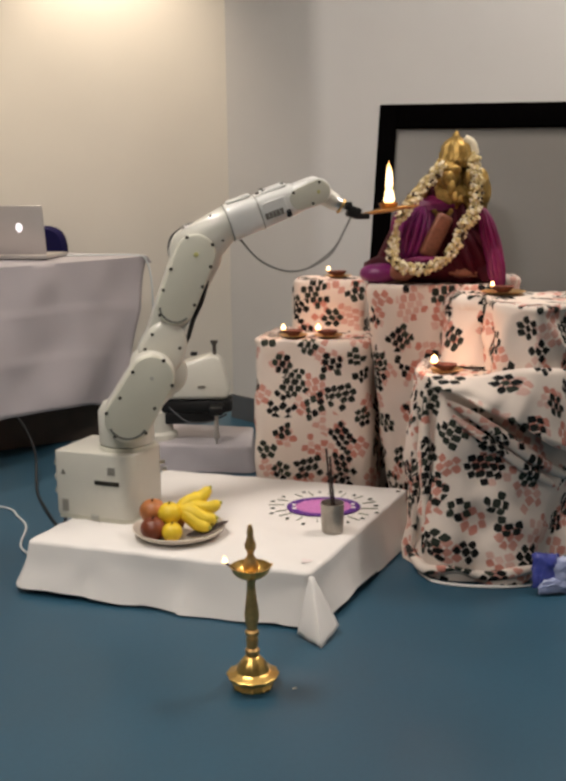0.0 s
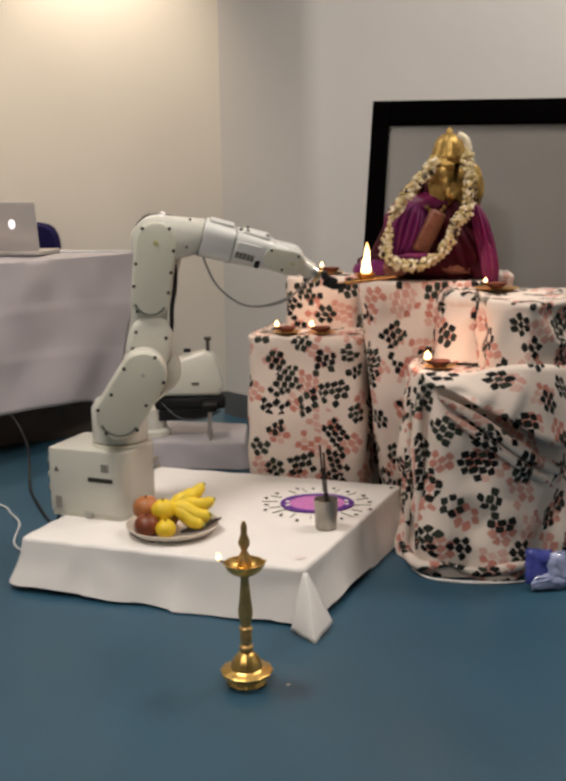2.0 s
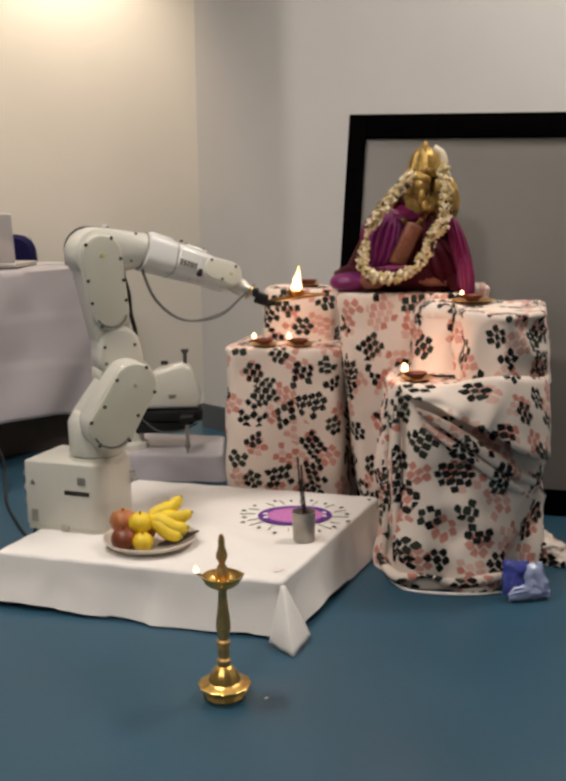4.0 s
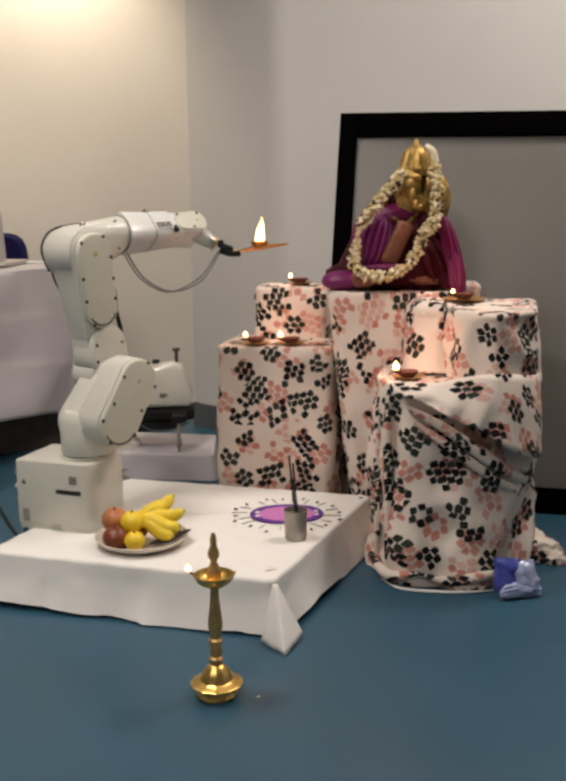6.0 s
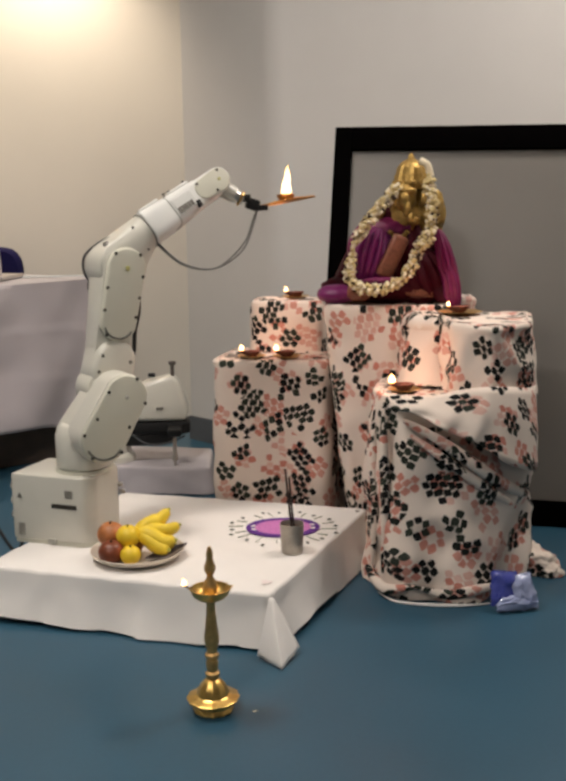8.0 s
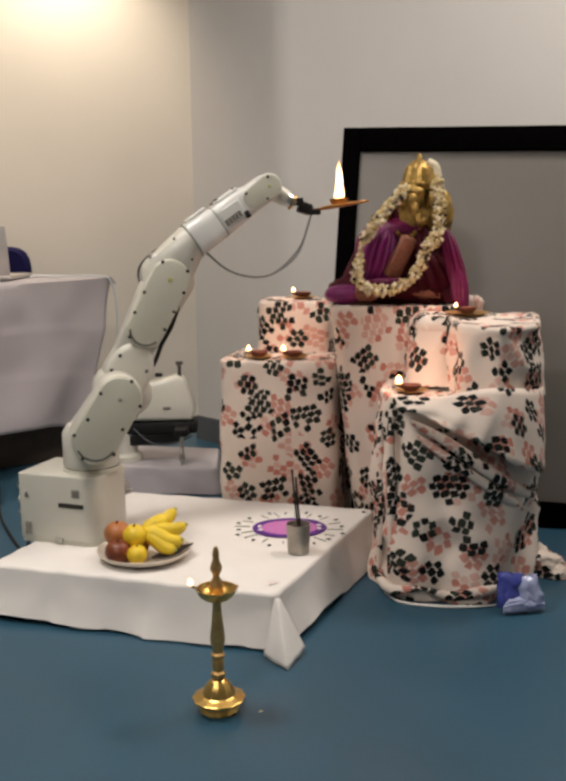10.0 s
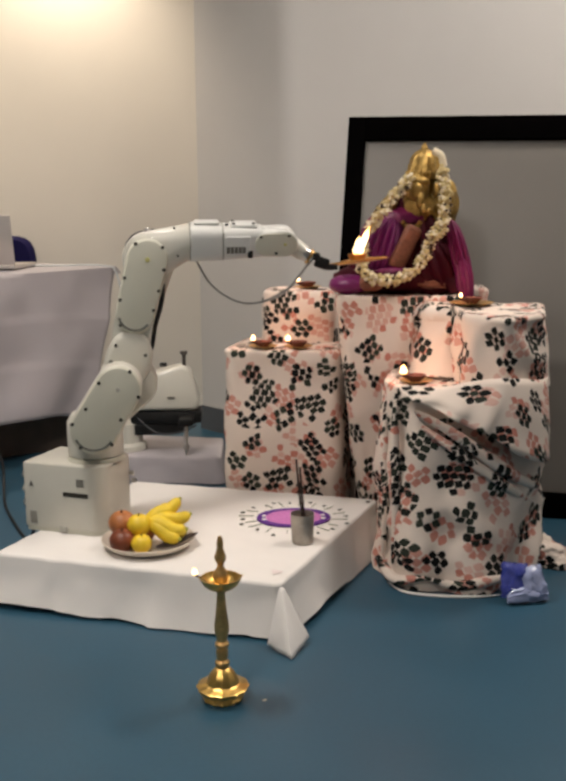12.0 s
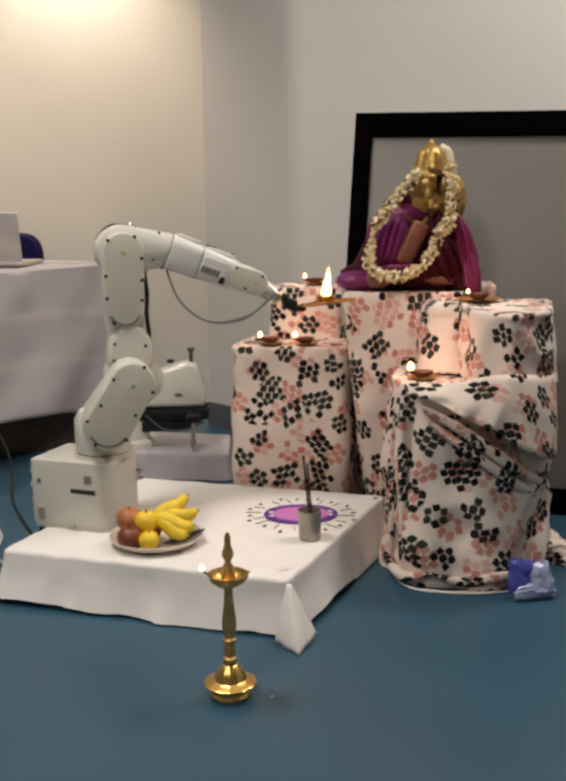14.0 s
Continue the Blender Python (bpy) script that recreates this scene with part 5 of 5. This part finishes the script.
for i in range(NX + 1):
    x = -1.8 + 1.8 * i / NX
    col = [bm.verts.new((x, 0.72 - 0.72 * k / 8, TZ + 0.001 + 0.003 * noise.noise(Vector((x * 6, k, 0))))) for k in range(8)]
    cols.append(col)
    for k in range(NV + 1):
        f = k / NV
        near = max(0.0, 1 + x / 0.55)
        drop = 0.545 + 0.02 * math.sin(x * 5) + 0.10 * max(0.0, 1 + x / 0.8)
        xx = x - 0.17 * f ** 0.9 * max(0.0, 1 + x / 0.60) ** 1.5
        y = -0.006 - 0.02 * f - 0.018 * f * math.sin(xx * 16 + 3 * f) * (0.35 + near) - 0.010 * math.sin((xx * 9 + f * 7)) * f - 0.012 * noise.noise(Vector((xx * 7, f * 4, 2))) + 0.02 * near * f
        y -= 0.007 * sum(math.exp(-(f - c) / 0.06) for c in (0.30, 0.62) if f > c)
        col.append(bm.verts.new((xx, y, TZ - 0.002 - drop * f)))
for a, b in zip(cols, cols[1:]):
    for k in range(len(a) - 1):
        bm.faces.new((a[k], b[k], b[k + 1], a[k + 1]))
ob = part("sheet", bm, SHADED_LINEN, tcloth, angle=80)
ob.modifiers.new("thickness", "SOLIDIFY").thickness = 0.0015
bm = bmesh.new()
cols = []
for i in range(25):
    y = 0.72 * i / 24
    cols.append([bm.verts.new((0.002 + 0.010 * f * (1 + 0.4 * math.sin(y * 18)), y - 0.02 * f * (i == 0), TZ + 0.001 - 0.03 * f - 0.01 * f * math.sin(y * 9))) for f in (0, 0.1, 0.3, 0.6, 1)])
for a, b in zip(cols, cols[1:]):
    for k in range(4):
        bm.faces.new((a[k], b[k], b[k + 1], a[k + 1]))
ob = part("end_fall", bm, SHADED_LINEN, tcloth, angle=80)
ob.modifiers.new("thickness", "SOLIDIFY").thickness = 0.0015

laptop = thing("laptop", pose(-1.103, 4.12, TZ + 0.006, 0, 0, -9), "open silver laptop seen from behind, its lid mark lit", "laptop")
part("base", box(-0.175, 0.0, 0.0, 0.175, 0.24, 0.016, 0.004, 2), ALU, laptop)
LID = pose(0, 0.002, 0.018, 8, 0, 0)
lid = part("lid", box(-0.175, -0.004, 0.0, 0.175, 0.004, 0.198, 0.003, 2, None, LID), ALU, laptop)
part("lid_mark", lathe([(0, 0), (0.015, 0.0), (0.016, 0.001), (0, 0.001)], 24, None, LID @ pose(0.072, -0.0042, 0.11, 90) @ Matrix.Diagonal((0.85, 1.1, 1, 1))), LIT, lid, "lit oval mark")

chair = thing("office_chair", pose(-1.19, 4.99, 0, 0, 0, 170), "navy padded chair behind the side table", "chair")
part("backrest", hull([(k * 0.168 * c * q, y, 0.70 + k * 0.185 * s * q) for y, k in ((-0.032, 0.92), (-0.012, 1.0), (0.012, 1.0), (0.032, 0.92)) for c, s, q in
                       ((math.cos(a), math.sin(a), (math.cos(a) ** 4 + math.sin(a) ** 4) ** -0.25) for a in (2 * math.pi * i / 40 for i in range(40)))]), NAVY, chair)
part("seat", box(-0.22, -0.42, 0.42, 0.22, -0.02, 0.48, 0.025, 3), NAVY, chair)
for x, y in ((-0.19, -0.38), (0.19, -0.38), (-0.19, -0.05), (0.19, -0.05)):
    part("leg", tube([(x, y, 0.42), (x * 1.05, y, 0.0)], 0.012, 10), BLACK, chair)
part("upright", tube([(0, 0.02, 0.44), (0, 0.04, 0.6)], 0.018, 10), BLACK, chair)

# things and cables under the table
# the box's dark brown carries the table's shade
solo("wooden_box", box(-0.30, -0.10, 0.0, 0.30, 0.10, 0.27, 0.006, 2), SHADED_WOOD, "wooden box on the floor, coloured dark for the shade under the table", "box", m=pose(-1.12, 4.46, 0, 0, 0, 31))
# added bench: its dark front stands in for deep shade under the table
solo("shade_bench", box(-0.55, -0.10, 0.0, 0.25, 0.10, 0.15, 0.008, 2), SHADED_WOOD, "low bench added to fill the shade under the table, coloured dark", "bench", m=pose(-0.98, 4.216, 0, 0, 0, 31))
solo("power_cable", tube([(-1.10, 3.80, 0.24), (-0.99, 3.72, 0.20), (-0.91, 3.62, 0.10), (-0.86, 3.42, 0.008), (-0.78, 3.20, 0.006), (-0.70, 3.02, 0.006), (-0.66, 2.95, 0.05), (-0.61, 2.83, 0.20)], 0.005, 8), BLACK,
     "thick dark cable from under the table to the robot", "cable")
solo("white_cable", tube([(-1.2, 3.3, 0.004), (-0.93, 3.23, 0.004), (-0.85, 3.12, 0.004), (-0.80, 3.02, 0.004), (-0.775, 2.85, 0.004), (-0.72, 2.76, 0.006), (-0.66, 2.74, 0.010)], 0.0035, 8), CORD_W, "thin white cable on the blue floor", "cable")
solo("white_cable", tube([(-0.98, 4.32, TZ + 0.006), (-0.78, 4.30, TZ + 0.007), (-0.62, 4.30, TZ + 0.006), (-0.555, 4.30, TZ - 0.02), (-0.535, 4.30, 0.6), (-0.545, 4.32, 0.3), (-0.52, 4.36, 0.004), (-0.40, 4.40, 0.004)], 0.004, 8), CORD_W, "thin white cord over the edge of the table", "cable")

for x_, y_, a_ in ((0.024, 1.95, 20),):
    one = lathe([(0, 0.0005), (0.0032, 0.0005), (0.0026, 0.0015), (0, 0.002)], 12, None, Matrix.Diagonal((1.6, 0.8, 1, 1)))
    solo("fallen_petal", one, PETAL_W, "tiny white petal fallen on the floor", "petal", m=pose(x_, y_, 0, 0, 0, a_))


# ---------------------------------------------------------------- what moves
def joints(t):
    """The joint angles in radians: a lap of eleven seconds, over and over."""
    w = 2 * math.pi * t / 11.0
    table = ((21.3, -16.78, -8.34, 3.0, 2.02, 0.6, -0.78, 0.02, -0.09),
             (7.83, 15.9, -7.26, -0.59, -1.49, 0.08, -1.17, -0.27, -0.19),
             (6.7, 12.06, -27.01, 0.36, -2.47, 0.65, -0.33, -0.39, -0.08),
             (11.04, -21.08, -11.16, 4.22, -0.14, 0.56, -0.44),
             (2.55, 3.01, -4.58, 0.15, -0.03),
             (-1.21, -0.41, 1.49, 0.35, 0.13))
    return [radians(row[0] + sum(row[2 * k - 1] * math.cos(k * w) + row[2 * k] * math.sin(k * w) for k in range(1, len(row) // 2 + 1))) for row in table]


# the flame: time, height in metres, lean in degrees
FLAME_ROWS = ((0, 0.118, -4), (0.5, 0.092, -10), (1, 0.090, -4), (1.5, 0.092, 8), (2, 0.094, 2), (2.5, 0.066, 10), (3, 0.058, 4), (3.6, 0.088, -6), (4.3, 0.072, 8), (5, 0.084, -3),
              (5.5, 0.066, 0), (6, 0.080, 4), (6.5, 0.072, 14), (7, 0.098, 6), (7.5, 0.128, 3), (8, 0.090, 2), (8.7, 0.104, -5), (9.4, 0.086, 6), (10, 0.108, -4), (10.5, 0.114, -6),
              (11, 0.112, 0), (11.5, 0.100, -6), (12, 0.090, 20), (12.5, 0.092, 10), (13, 0.126, 12), (13.5, 0.078, 4), (14, 0.090, 2))


def flame_at(t):
    for (t0, h0, a0), (t1, h1, a1) in zip(FLAME_ROWS, FLAME_ROWS[1:]):
        if t <= t1 + 1e-6:
            f = (t - t0) / (t1 - t0)
            f = f * f * (3 - 2 * f)
            return h0 + (h1 - h0) * f, a0 + (a1 - a0) * f
    return FLAME_ROWS[-1][1:]


def arm_poses(t):
    q1, q2, q3, q4, yaw, pitch = joints(t)
    turn = Matrix.Rotation(q1, 4, "Z")
    m_upper = turn @ Matrix.Translation((A1, 0, J2H)) @ Matrix.Rotation(q2, 4, "Y")
    j3 = m_upper @ Vector((0, 0, L2))
    m_elbow = Matrix.Translation(j3) @ turn @ Matrix.Rotation(-q3, 4, "Y")
    m_fore = m_elbow @ Matrix.Translation((0, FORE_Y, E3)) @ Matrix.Rotation(-q4, 4, "X")
    j5 = m_elbow @ Vector((L3, FORE_Y, E3))
    m_wrist = Matrix.Translation(j5) @ Matrix.Rotation(yaw, 4, "Z") @ Matrix.Rotation(pitch, 4, "Y")
    start = m_elbow @ Vector((0.128, FORE_Y, 0.002))
    end = m_wrist @ Vector((0.085, 0, -0.060))
    d = end - start
    m_hose = Matrix.Translation(start) @ Matrix.Rotation(math.atan2(d.y, d.x), 4, "Z") @ Matrix.Rotation(-0.75 * math.atan2(d.z, math.hypot(d.x, d.y)), 4, "Y")
    high, lean = flame_at(t)
    flick = 2.5 * math.sin(11.3 * t + 1)
    m_torch = Matrix.Translation(m_wrist @ Vector(TORCH)) @ pose(0, 0, 0, 3 * math.sin(7.7 * t), 0.5 * lean + flick, 0)
    m_tongue = m_torch @ pose(0, 0, max(-0.022, high - 0.082)) @ pose(0, 0, 0, 0, 0.8 * lean, 40 * math.sin(1.9 * t))
    return {"turret": turn, "upper": m_upper, "elbow": m_elbow, "fore": m_fore, "wrist": m_wrist, "hose": m_hose, "torch": m_torch, "tongue": m_tongue}


def motions():
    times = [k * 0.1 for k in range(141)]
    steps = [arm_poses(t) for t in times]
    for key, ob in (("turret", turret), ("upper", upper), ("elbow", elbow), ("fore", fore), ("wrist", wrist), ("hose", hose), ("torch", torch), ("tongue", tongue)):
        walk(ob, [(t, s[key]) for t, s in zip(times, steps)])


motions()
